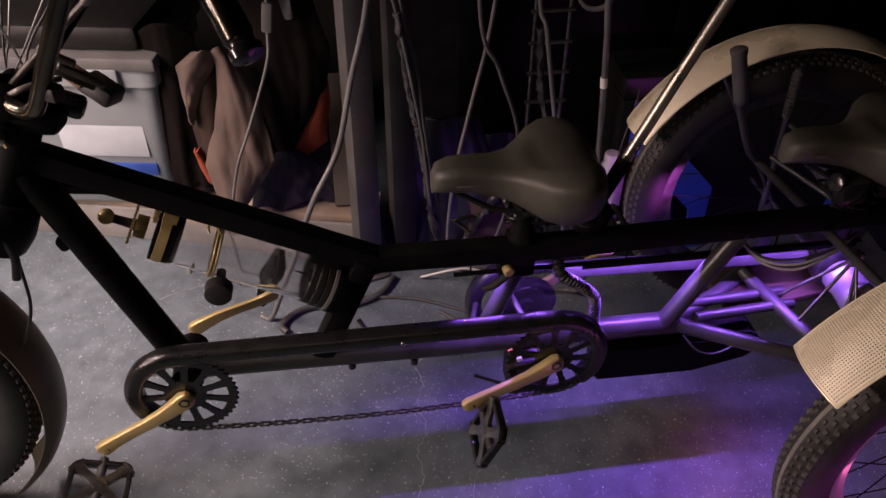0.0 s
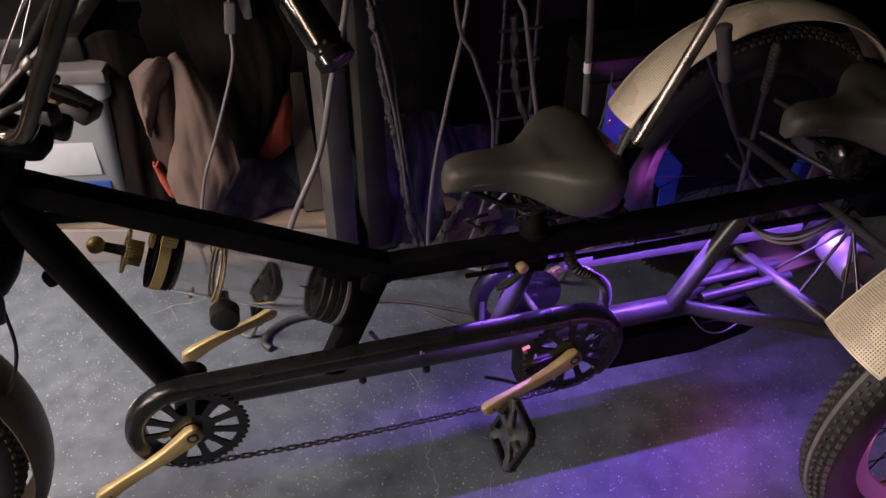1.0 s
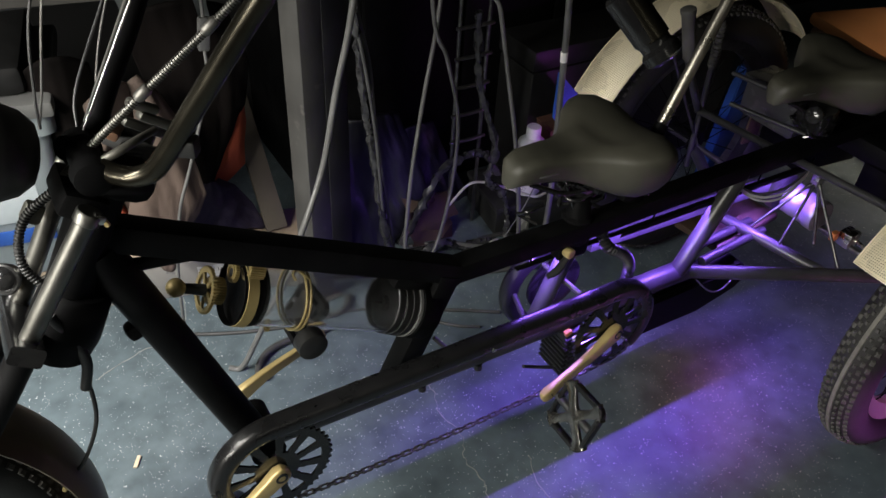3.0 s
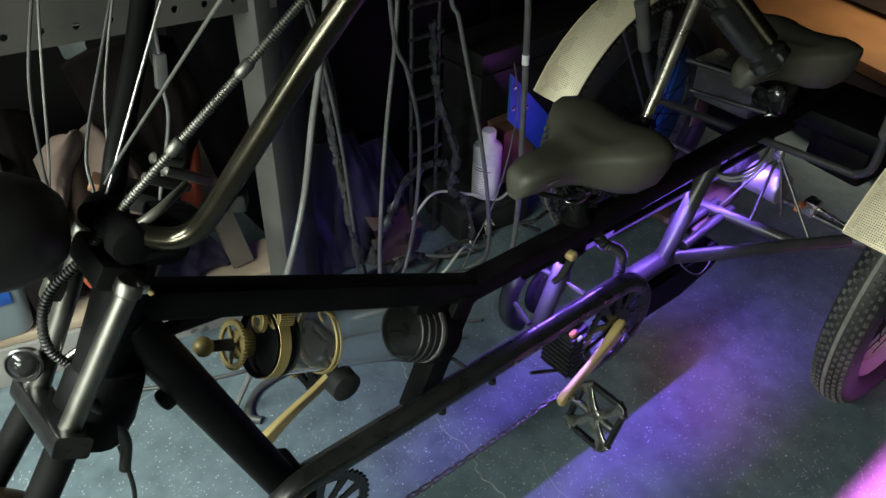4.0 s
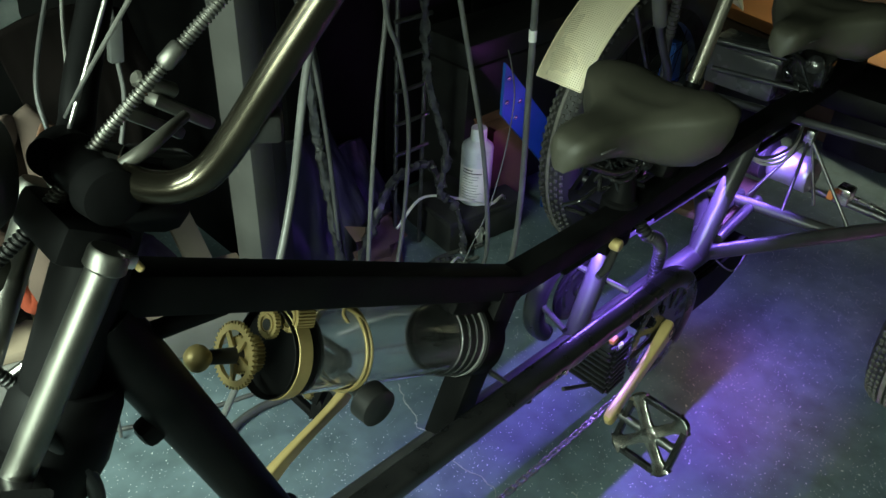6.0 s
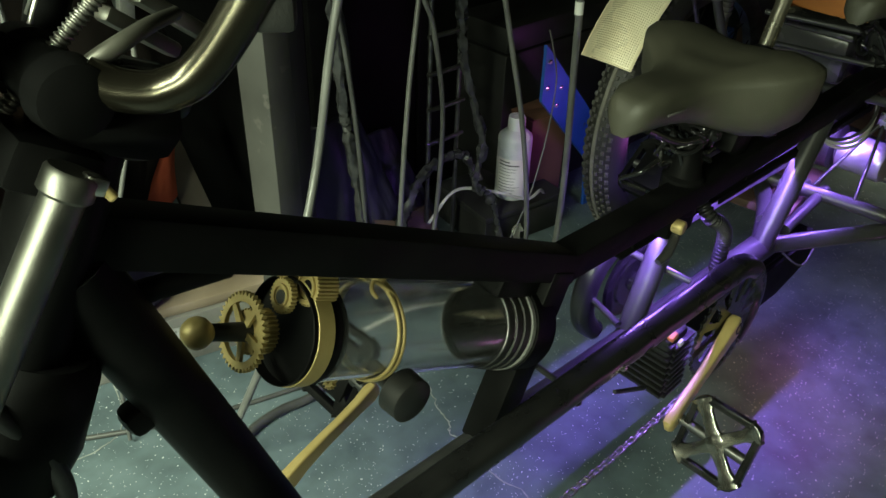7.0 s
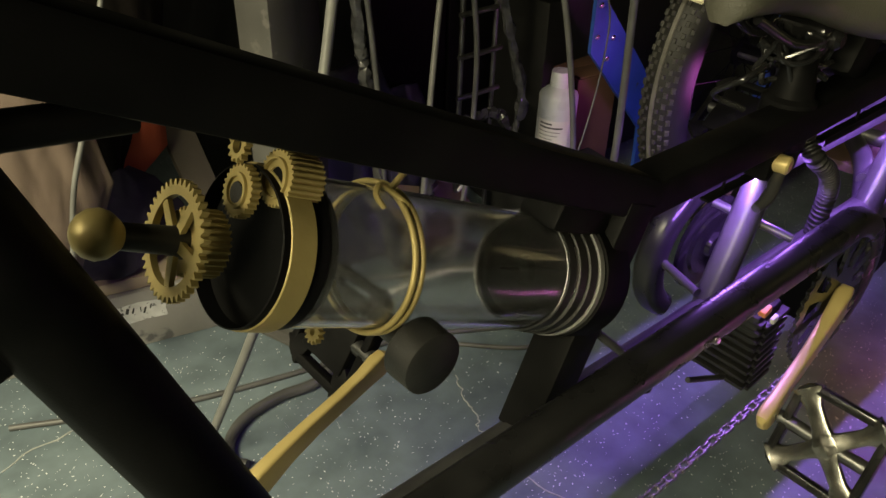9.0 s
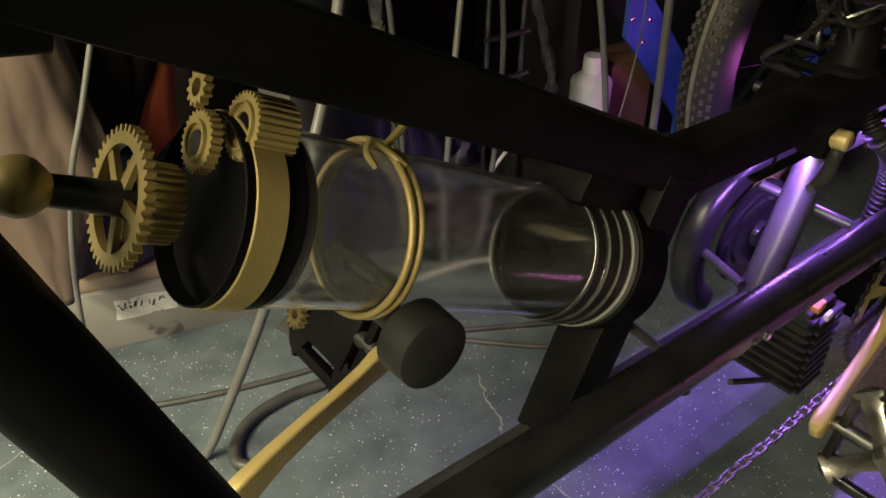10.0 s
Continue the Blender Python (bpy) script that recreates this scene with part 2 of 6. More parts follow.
FLOOR = floor_material()
CRACK = material("pale crack filler", (0.2, 0.21, 0.2), (0.32, 0.33, 0.31), 0.8, 0, 60, 0.2, 300)


# ---------------------------------------------------------------- mesh tools
def crease(bm, angle=38):
    for f in bm.faces:
        f.smooth = True
    for e in bm.edges:
        if len(e.link_faces) == 2 and e.calc_face_angle(0) > radians(angle):
            e.smooth = False


def thing(name, label, category, at=(0, 0, 0), group="", kind=""):
    ob = new(name)
    ob.location = at
    ob.empty_display_size = 0.05
    return tagged(ob, label, category, group, kind)


def base_of(ob):
    p = Vector((0, 0, 0))
    while ob is not None:
        p += ob.location
        ob = ob.parent
    return p


def part(name, bm, mat, parent=None, label="", smooth=True, angle=38):
    """Links a bmesh in world coordinates as ONE mesh object, under a thing or a part."""
    if smooth:
        bmesh.ops.recalc_face_normals(bm, faces=bm.faces[:])
        crease(bm, angle)
    lo = Vector([min(v.co[i] for v in bm.verts) for i in range(3)])
    hi = Vector([max(v.co[i] for v in bm.verts) for i in range(3)])
    mid = (lo + hi) / 2
    if parent is None:
        mid.z = lo.z
    bmesh.ops.translate(bm, vec=-mid, verts=bm.verts[:])
    me = bpy.data.meshes.new(name)
    bm.to_mesh(me)
    bm.free()
    me.materials.append(mat)
    ob = new(name, me)
    if parent is not None:
        ob.parent = parent
        ob.location = mid - base_of(parent)
    else:
        ob.location = mid
    if label:
        ob["label"] = label
    return ob


def solo(name, bm, mat, label, category, group="", kind="", smooth=True):
    return tagged(part(name, bm, mat, None, "", smooth), label, category, group, kind)


def V(*a):
    return Vector(a)


def smooth_path(pts, steps=6):
    """Catmull-Rom through the points."""
    P = [Vector(p) for p in pts]
    P = [2 * P[0] - P[1]] + P + [2 * P[-1] - P[-2]]
    out = []
    for i in range(1, len(P) - 2):
        a, b, c, d = P[i - 1 : i + 3]
        for k in range(steps):
            t = k / steps
            out.append(0.5 * ((2 * b) + (c - a) * t + (2 * a - 5 * b + 4 * c - d) * t * t + (3 * b - a - 3 * c + d) * t ** 3))
    out.append(P[-2])
    return out


def sweep(bm, path, radius, sides=12, section=None, cap=True, up=None, closed=False):
    """Sweeps a circle (or a section of (x, y) points) along a path. radius: a number or one for each point."""
    path = [Vector(p) for p in path]
    n = len(path)
    rings, ref = [], None
    if isinstance(radius, (list, tuple)) and len(radius) != n:
        radius = list(np.interp(np.linspace(0, 1, n), np.linspace(0, 1, len(radius)), radius))
    for i, p in enumerate(path):
        if closed:
            d = (path[(i + 1) % n] - path[i - 1]).normalized()
        else:
            d = (path[min(i + 1, n - 1)] - path[max(i - 1, 0)]).normalized()
        if ref is None:
            ref = Vector(up) if up else (V(0, 0, 1) if abs(d.z) < 0.9 else V(0, 1, 0))
        side = d.cross(ref).normalized()
        top = side.cross(d).normalized()
        ref = top
        r = radius[i] if isinstance(radius, (list, tuple)) else radius
        if section:
            ring = [bm.verts.new(p + side * x * r + top * y * r) for x, y in section]
        else:
            ring = [bm.verts.new(p + (side * math.cos(a) + top * math.sin(a)) * r) for a in [2 * math.pi * k / sides for k in range(sides)]]
        rings.append(ring)
    m = len(rings[0])
    for i in range(n if closed else n - 1):
        a, b = rings[i], rings[(i + 1) % n]
        for k in range(m):
            bm.faces.new((a[k], a[(k + 1) % m], b[(k + 1) % m], b[k]))
    if cap and not closed:
        bm.faces.new(list(reversed(rings[0])))
        bm.faces.new(rings[-1])
    return bm


def tube_bm(path, r, sides=14, curve=0, **k):
    return sweep(bmesh.new(), smooth_path(path, curve) if curve else path, r, sides, **k)


def rounded_square(w, h, b=0.15, n=3):
    """A section of half sides w, h with rounded corners."""
    out, r = [], min(w, h) * b
    for cx, cy, a0 in ((w - r, h - r, 0), (-w + r, h - r, 90), (-w + r, -h + r, 180), (w - r, -h + r, 270)):
        for k in range(n + 1):
            a = radians(a0 + 90 * k / n)
            out.append((cx + r * math.cos(a), cy + r * math.sin(a)))
    return out


def box(bm, centre, size, rot=None, bevel=0.003, segments=2):
    """A bevelled box added to bm; rot: a rotation matrix (3x3) or None."""
    made = bmesh.ops.create_cube(bm, size=1)["verts"]
    m = Matrix.Translation(centre) @ (rot.to_4x4() if rot else Matrix.Identity(4)) @ Matrix.Diagonal((*size, 1))
    bmesh.ops.transform(bm, matrix=m, verts=made)
    if bevel:
        edges = {e for v in made for e in v.link_edges}
        bmesh.ops.bevel(bm, geom=list(edges), offset=bevel, segments=segments, affect="EDGES", profile=0.5)
    return bm


def box_bm(centre, size, rot=None, bevel=0.003):
    return box(bmesh.new(), centre, size, rot, bevel)


def turn_y(deg):
    return Matrix.Rotation(radians(deg), 3, "Y")


def turn_z(deg):
    return Matrix.Rotation(radians(deg), 3, "Z")


def frame_of(axis):
    """Two directions square to an axis."""
    d = Vector(axis).normalized()
    a = d.cross(V(0, 0, 1) if abs(d.z) < 0.9 else V(0, 1, 0)).normalized()
    return d, a, d.cross(a).normalized()


def lathe(bm, origin, axis, profile, sides=32, close=True):
    """Turns a profile of (distance along the axis, radius) round the axis."""
    d, a, b = frame_of(axis)
    o, rings = Vector(origin), []
    for s, r in profile:
        rings.append([bm.verts.new(o + d * s + (a * math.cos(t) + b * math.sin(t)) * max(r, 1e-5)) for t in [2 * math.pi * k / sides for k in range(sides)]])
    for p, q in zip(rings, rings[1:]):
        for k in range(sides):
            bm.faces.new((p[k], p[(k + 1) % sides], q[(k + 1) % sides], q[k]))
    if close:
        bm.faces.new(list(reversed(rings[0])))
        bm.faces.new(rings[-1])
    return bm


def lathe_bm(origin, axis, profile, sides=32, close=True):
    return lathe(bmesh.new(), origin, axis, profile, sides, close)


def ring_bm(origin, axis, R, r, sides=48, small=10):
    d, a, b = frame_of(axis)
    o = Vector(origin)
    path = [o + (a * math.cos(t) + b * math.sin(t)) * R for t in [2 * math.pi * k / sides for k in range(sides)]]
    return sweep(bmesh.new(), path, r, small, closed=True, up=d)


def plate(bm, outline, y0, y1):
    """Extrudes an outline of (x, z) points from y0 to y1."""
    a = [bm.verts.new((x, y0, z)) for x, z in outline]
    b = [bm.verts.new((x, y1, z)) for x, z in outline]
    bm.faces.new(a)
    bm.faces.new(list(reversed(b)))
    n = len(a)
    for k in range(n):
        bm.faces.new((a[k], b[k], b[(k + 1) % n], a[(k + 1) % n]))
    return bm


def gear(bm, origin, axis, R, teeth, depth, width, hole=0.0, spokes=0):
    """A toothed wheel: rim with teeth, spokes and hub."""
    d, a, b = frame_of(axis)
    o = Vector(origin)

    def at(r, t, s):
        return o + d * s + (a * math.cos(t) + b * math.sin(t)) * r

    n = teeth * 4
    inner = hole if not spokes else R * 0.74
    rings = []
    for s in (0, width):
        out, inn = [], []
        for k in range(n):
            t = 2 * math.pi * k / n
            r = R if k % 4 in (0, 1) else R - depth
            out.append(bm.verts.new(at(r, t, s)))
            inn.append(bm.verts.new(at(max(inner, 1e-4), t, s)))
        rings.append((out, inn))
    (o0, i0), (o1, i1) = rings
    for k in range(n):
        j = (k + 1) % n
        bm.faces.new((o0[k], o0[j], o1[j], o1[k]))
        bm.faces.new((i0[k], i1[k], i1[j], i0[j]))
        bm.faces.new((o0[k], i0[k], i0[j], o0[j]))
        bm.faces.new((o1[k], o1[j], i1[j], i1[k]))
    return bm


def gear_spoke(bm, origin, axis, R, width, t):
    """One flat spoke of a toothed wheel, at the angle t."""
    d, a, b = frame_of(axis)
    o = Vector(origin)
    w = R * 0.1
    e = a * math.cos(t) + b * math.sin(t)
    q = d.cross(e)
    quad = [o + e * R * 0.1 + q * w, o + e * R * 0.1 - q * w, o + e * R * 0.78 - q * w * 0.8, o + e * R * 0.78 + q * w * 0.8]
    lo = [bm.verts.new(p + d * width * 0.15) for p in quad]
    hi = [bm.verts.new(p + d * width * 0.85) for p in quad]
    bm.faces.new(lo)
    bm.faces.new(list(reversed(hi)))
    for m in range(4):
        bm.faces.new((lo[m], hi[m], hi[(m + 1) % 4], lo[(m + 1) % 4]))
    return bm


# ---------------------------------------------------------------- the room
def slab(name, centre, size, mat, label, category):
    return solo(name, box_bm(centre, size, None, 0), mat, label, category, kind="structure", smooth=False)


slab("floor", (0.8, 0.2, -0.1), (7.0, 5.6, 0.2), FLOOR, "worn grey-blue concrete floor with pale flecks and cracks", "floor")
# walls and ceiling added as a near-black shell for the unlit surroundings
slab("wall_back", (0.8, 1.51, 1.3), (7.0, 0.12, 2.6), WALL_SHADE, "back wall coloured near-black to stand in for the unlit background", "wall")
slab("wall_front", (0.8, -2.62, 1.3), (7.0, 0.12, 2.6), WALL_SHADE, "unseen near-black wall added behind the camera", "wall")
slab("wall_left", (-2.72, -0.3, 1.3), (0.12, 4.52, 2.6), WALL_SHADE, "near-black end wall added to close the room in darkness", "wall")
slab("wall_right", (4.32, -0.3, 1.3), (0.12, 4.52, 2.6), WALL_SHADE, "near-black end wall added to close the room in darkness", "wall")
slab("ceiling", (0.8, -0.3, 2.66), (7.0, 4.8, 0.12), WALL_SHADE, "unseen near-black ceiling added over the room", "ceiling")


def crack(pts, width):
    """A hairline crack with pale filler, a ragged ribbon just proud of the floor."""
    rnd = random.Random(len(pts) * 7 + int(width * 1e5))
    bm = bmesh.new()
    P = smooth_path([(x, y, 0.0) for x, y in pts], 7)
    last = None
    for i, p in enumerate(P):
        d = (P[min(i + 1, len(P) - 1)] - P[max(i - 1, 0)]).normalized()
        s = V(-d.y, d.x, 0)
        p = p + s * rnd.uniform(-0.003, 0.003)
        w = width * rnd.uniform(0.3, 1.0)
        pair = [bm.verts.new(p + s * w + V(0, 0, z)) for z in (0.0, 0.0012)] + [bm.verts.new(p - s * w + V(0, 0, z)) for z in (0.0012, 0.0)]
        if last:
            for k in range(3):
                bm.faces.new((last[k], last[k + 1], pair[k + 1], pair[k]))
        last = pair
    return tagged(part("floor_crack", bm, CRACK), "thin pale crack running across the concrete floor", "crack", kind="structure")


crack([(0.47, 0.35), (0.445, 0.30), (0.435, 0.262), (0.42, 0.24), (0.432, 0.19), (0.415, 0.13), (0.425, 0.06), (0.40, 0.0), (0.405, -0.06), (0.385, -0.12), (0.39, -0.2)], 0.0011)
crack([(0.05, 0.80), (0.0, 0.62), (-0.10, 0.60), (-0.2, 0.56)], 0.0012)
crack([(0.52, -0.05), (0.50, -0.12), (0.505, -0.2)], 0.0008)

# ---------------------------------------------------------------- the tandem tricycle
trike = thing("tandem_tricycle", "black tandem cargo tricycle with gold fenders and a glass plasma tube", "tricycle", (0.3, 0, 0))

SQ = rounded_square(1, 1, 0.18, 2)


def bar(name, pts, half, mat=BLACK_PAINT, parent=trike, label=""):
    return part(name, sweep(bmesh.new(), pts, half, section=SQ, up=(0, 1, 0)), mat, parent, label)


def rod(name, pts, r, mat=LIT_FRAME_PAINT, parent=trike, label="", curve=0, sides=16):
    return part(name, tube_bm(pts, r, sides, curve), mat, parent, label)


# main frame
bar("top_tube", [(-0.135, 0, 0.770), (0.345, 0, 0.528)], 0.0180)
bar("rear_top_tube", [(0.325, 0, 0.532), (0.60, 0, 0.529), (1.42, 0, 0.548)], 0.0175)
rod("down_tube", [(-0.150, 0, 0.752), (-0.002, 0, 0.315)], 0.0255, BLACK_PAINT)
bar("seat_strut", [(0.322, 0, 0.535), (0.232, 0, 0.33)], 0.0195)
rod("head_tube", [(-0.112, 0, 0.855), (-0.205, 0, 0.675)], 0.027, BLACK_PAINT)
rod("bracket_shell", [(0.0, -0.045, 0.333), (0.0, 0.045, 0.333)], 0.027, BLACK_PAINT)
rod("main_tube", [(0.0, 0, 0.322), (0.45, 0, 0.316), (0.90, 0, 0.316)], 0.0225)
rod("gusset", [(-0.168, 0.0, 0.720), (-0.050, 0.0, 0.706)], 0.0085, BLACK_PAINT)
rod("seat_tube", [(0.522, 0.006, 0.325), (0.60, 0.012, 0.52)], 0.0165)
rod("seat_tube_brace", [(0.873, -0.004, 0.322), (0.985, 0.0, 0.535)], 0.0175)
rod("rear_arm", [(0.89, -0.004, 0.318), (1.25, -0.21, 0.32), (1.26, -0.29, 0.33)], 0.0145)
rod("rear_arm", [(0.89, 0.004, 0.318), (1.03, 0.075, 0.325), (1.16, 0.19, 0.322), (1.25, 0.33, 0.325)], 0.0145, curve=5)
rod("cross_member", [(1.075, 0.10, 0.338), (1.15, -0.15, 0.319)], 0.0125)
rod("chassis_rail", [(0.93, -0.012, 0.335), (1.14, 0.012, 0.325)], 0.010)
rod("chassis_rail", [(0.93, 0.028, 0.335), (1.14, 0.05, 0.325)], 0.010)
rod("rear_axle", [(1.25, -0.40, 0.335), (1.25, 0.43, 0.335)], 0.0075, DARK_STEEL)
bar("belt_guard_bar", [(0.662, 0.046, 0.434), (0.98, 0.052, 0.420), (1.16, 0.055, 0.412)], 0.0118, LIT_FRAME_PAINT)
for x, z in ((0.282, 0.297), (0.396, 0.292)):
    part("cable_boss", lathe_bm((x, -0.012, z + 0.006), (0, -0.15, -1), [(0, 0.007), (0.011, 0.007), (0.013, 0.005)], 12), BLACK_PLASTIC, trike)
rod("cross_peg", [(0.30, -0.012, 0.41), (0.33, -0.045, 0.375)], 0.004)
rod("cross_peg", [(0.587, -0.036, 0.406), (0.565, 0.05, 0.42)], 0.005)
rod("cross_peg", [(0.53, 0.09, 0.345), (0.505, 0.012, 0.345)], 0.005)
# carrier, hangers and lip are added; the lip cuts off light on the floor
strip = part("led_strip", box_bm((0.85, 0.011, 0.4732), (0.76, 0.010, 0.003), None, 0.0006), BLACK_PAINT, trike, "slim black carrier of the light strip")
part("light_cutoff_lip", box_bm((0.96, 0.0065, 0.4681), (0.52, 0.0012, 0.0094), None, 0.0003), BLACK_PAINT, strip)
for sx in (0.50, 0.78, 1.06, 1.20):
    part("strip_hanger", tube_bm([(sx, 0.011, 0.474), (sx, 0.010, 0.520)], 0.0016, 8), BLACK_PAINT, strip)
part("clamp_bolt", lathe_bm((0.557, 0.012, 0.494), (0.15, -1, 0), [(0, 0.0072), (0.012, 0.0072), (0.013, 0.0095), (0.032, 0.0095), (0.034, 0.0072)], 18), GOLD_PAINT, trike, "brass-coloured clamp bolt")
rod("quick_release_lever", [(0.565, -0.012, 0.485), (0.535, -0.02, 0.468), (0.515, -0.02, 0.462)], [0.006, 0.007, 0.005], curve=5)
part("seat_lug", box_bm((0.579, 0.006, 0.502), (0.064, 0.030, 0.062), turn_y(4), 0.007), BLACK_PAINT, trike)
part("stop_lug", box_bm((-0.131, 0.0, 0.616), (0.026, 0.022, 0.024), turn_y(-20), 0.007), BLACK_PAINT, trike)
part("seat_clamp", lathe_bm((0.585, 0.01, 0.50), (0.05, 0, 1), [(0, 0.024), (0.004, 0.027), (0.05, 0.027), (0.054, 0.022), (0.1, 0.0135)], 24), BLACK_PAINT, trike)


def cable_hose(path, r, pitch=0.0045):
    """A ridged hose."""
    P = smooth_path(path, 60)
    length = sum((b - a).length for a, b in zip(P, P[1:]))
    n = int(length / pitch * 4)
    out, rad, acc, i = [], [], 0.0, 0
    cum = [0.0]
    for a, b in zip(P, P[1:]):
        cum.append(cum[-1] + (b - a).length)
    for k in range(n + 1):
        s = length * k / n
        while i < len(P) - 2 and cum[i + 1] < s:
            i += 1
        t = (s - cum[i]) / max(cum[i + 1] - cum[i], 1e-9)
        out.append(P[i].lerp(P[i + 1], min(t, 1)))
        rad.append(r * (1.0 if k % 4 < 2 else 0.78))
    return sweep(bmesh.new(), out, rad, 10)


part("ridged_hose", cable_hose([(0.655, 0.015, 0.49), (0.66, -0.005, 0.465), (0.695, -0.008, 0.44), (0.728, -0.004, 0.40), (0.735, 0.0, 0.335)], 0.0115, 0.007), BLACK_PLASTIC, trike, "ridged black cable hose")


# chain guard on the near side: a rounded channel that wraps both chainrings
def guard(name, y, r, x0, x1, z0, front, rear, R, label):
    pts = []
    for k in range(17):
        a = radians(front + (90 - front) * k / 16)
        pts.append(V(x0 + R * math.cos(a), y, z0 + R * math.sin(a)))
    for k in range(17):
        a = radians(90 + (rear - 90) * k / 16)
        pts.append(V(x1 + R * math.cos(a), y, z0 + R * math.sin(a)))
    sec = rounded_square(r * 0.95, r, 0.75, 4)
    return part(name, sweep(bmesh.new(), pts, 1.0, section=sec, up=(0, 1, 0)), GUARD_PAINT, trike, label)


guard("chain_guard", -0.067, 0.0165, 0.0, 0.640, 0.333, 222, -48, 0.084, "smooth black chain guard round both chainrings")
# hidden strip added behind the guard to shadow the floor from the violet light
part("guard_light_blocker", box_bm((0.32, -0.0495, 0.396), (0.66, 0.0025, 0.030), None, 0.001), GUARD_PAINT, trike)
part("guard_bolt", lathe_bm((0.372, -0.0825, 0.412), (0, -1, 0.2), [(0, 0.0042), (0.002, 0.0042), (0.003, 0.003)], 12), STEEL, trike)
guard("chain_guard", 0.085, 0.0165, 0.605, 0.70, 0.333, 235, 84, 0.084, "smooth black guard over the far-side drive")


def chainring(x, y, z, R, parent, arms=11, phase=0.0, mat=GLOSS_BLACK):
    """A toothed ring, tapering arms and hub in one connected sheet, 4 mm thick."""
    n = arms * 16
    bm = bmesh.new()
    levels = (0.10, 0.40, 0.52, 0.66, 0.80, 0.93)
    rings = []
    for lv in levels:
        rings.append([bm.verts.new((x + R * lv * math.cos(phase + 2 * math.pi * k / n), y, z + R * lv * math.sin(phase + 2 * math.pi * k / n))) for k in range(n)])
    tooth = []
    for k in range(n):
        r = R if k % 4 in (1, 2) else R * 0.945
        t = phase + 2 * math.pi * (k + (0.3 if k % 4 == 1 else -0.3 if k % 4 == 2 else 0)) / n
        tooth.append(bm.verts.new((x + r * math.cos(t), y, z + r * math.sin(t))))
    rings.append(tooth)
    half = {1: 4, 2: 3, 3: 2.5}
    faces = []
    for i in range(len(rings) - 1):
        for k in range(n):
            if i in half and abs((k % 16) - 7.5) > half[i]:
                continue
            faces.append(bm.faces.new((rings[i][k], rings[i][(k + 1) % n], rings[i + 1][(k + 1) % n], rings[i + 1][k])))
    bmesh.ops.delete(bm, geom=[v for v in bm.verts if not v.link_faces], context="VERTS")
    bmesh.ops.solidify(bm, geom=bm.faces[:], thickness=0.004)
    return part("chainring", bm, mat, parent, "slotted black chainring", angle=25)


chainring(0.0, -0.0755, 0.333, 0.088, trike)
chainring(0.640, -0.0755, 0.333, 0.088, trike, phase=0.2)
part("drive_disc", lathe_bm((0.62, 0.071, 0.333), (0, 1, 0), [(-0.010, 0.006), (-0.010, 0.014), (-0.004, 0.016), (-0.003, 0.040), (0.0, 0.043), (0.0, 0.060), (0.001, 0.062), (0.006, 0.062), (0.007, 0.060)], 48), GLOSS_BLACK, trike, "solid black drive disc")


def crank(ax, ay, az, bx, by, bz, label):
    a, b = V(ax, ay, az), V(bx, by, bz)
    d = (b - a).normalized()
    sec = rounded_square(1.0, 0.55, 0.5, 3)
    ts = [-0.085, -0.06, 0.0, 0.12, 0.3, 0.5, 0.7, 0.88, 1.0, 1.06, 1.085]
    rs = [0.006, 0.013, 0.0165, 0.0148, 0.0125, 0.0112, 0.0108, 0.0115, 0.0135, 0.0115, 0.006]
    if ay > 0:
        rs = [r * 0.84 for r in rs]
    side = d.cross(V(0, 1, 0))
    pts = [a.lerp(b, t) + side * (0.0032 * math.sin(math.pi * min(max(t, 0), 1) * 1.6)) for t in ts]
    ob = part("crank_arm", sweep(bmesh.new(), pts, rs, section=sec, up=(0, 1, 0)), GOLD_PAINT, trike, label)
    s = -1 if ay < 0 else 1
    part("crank_bolt", lathe_bm(a + V(0, s * 0.006, 0), (0, s, 0), [(0, 0.0095), (0.0035, 0.0095), (0.0038, 0.006), (0.001, 0.0055)], 18), BLACK_PLASTIC, ob)
    part("axle_eye", lathe_bm(b + V(0, s * 0.0045, 0), (0, s, 0), [(0, 0.0075), (0.0022, 0.0075), (0.0024, 0.0045), (0.0005, 0.004)], 16), BLACK_PLASTIC, ob)
    return ob


PEDAL_METAL = material("polished dark alloy", (0.12, 0.117, 0.107), (0.27, 0.26, 0.235), 0.2, 0.9, 45, 0.1, 400)


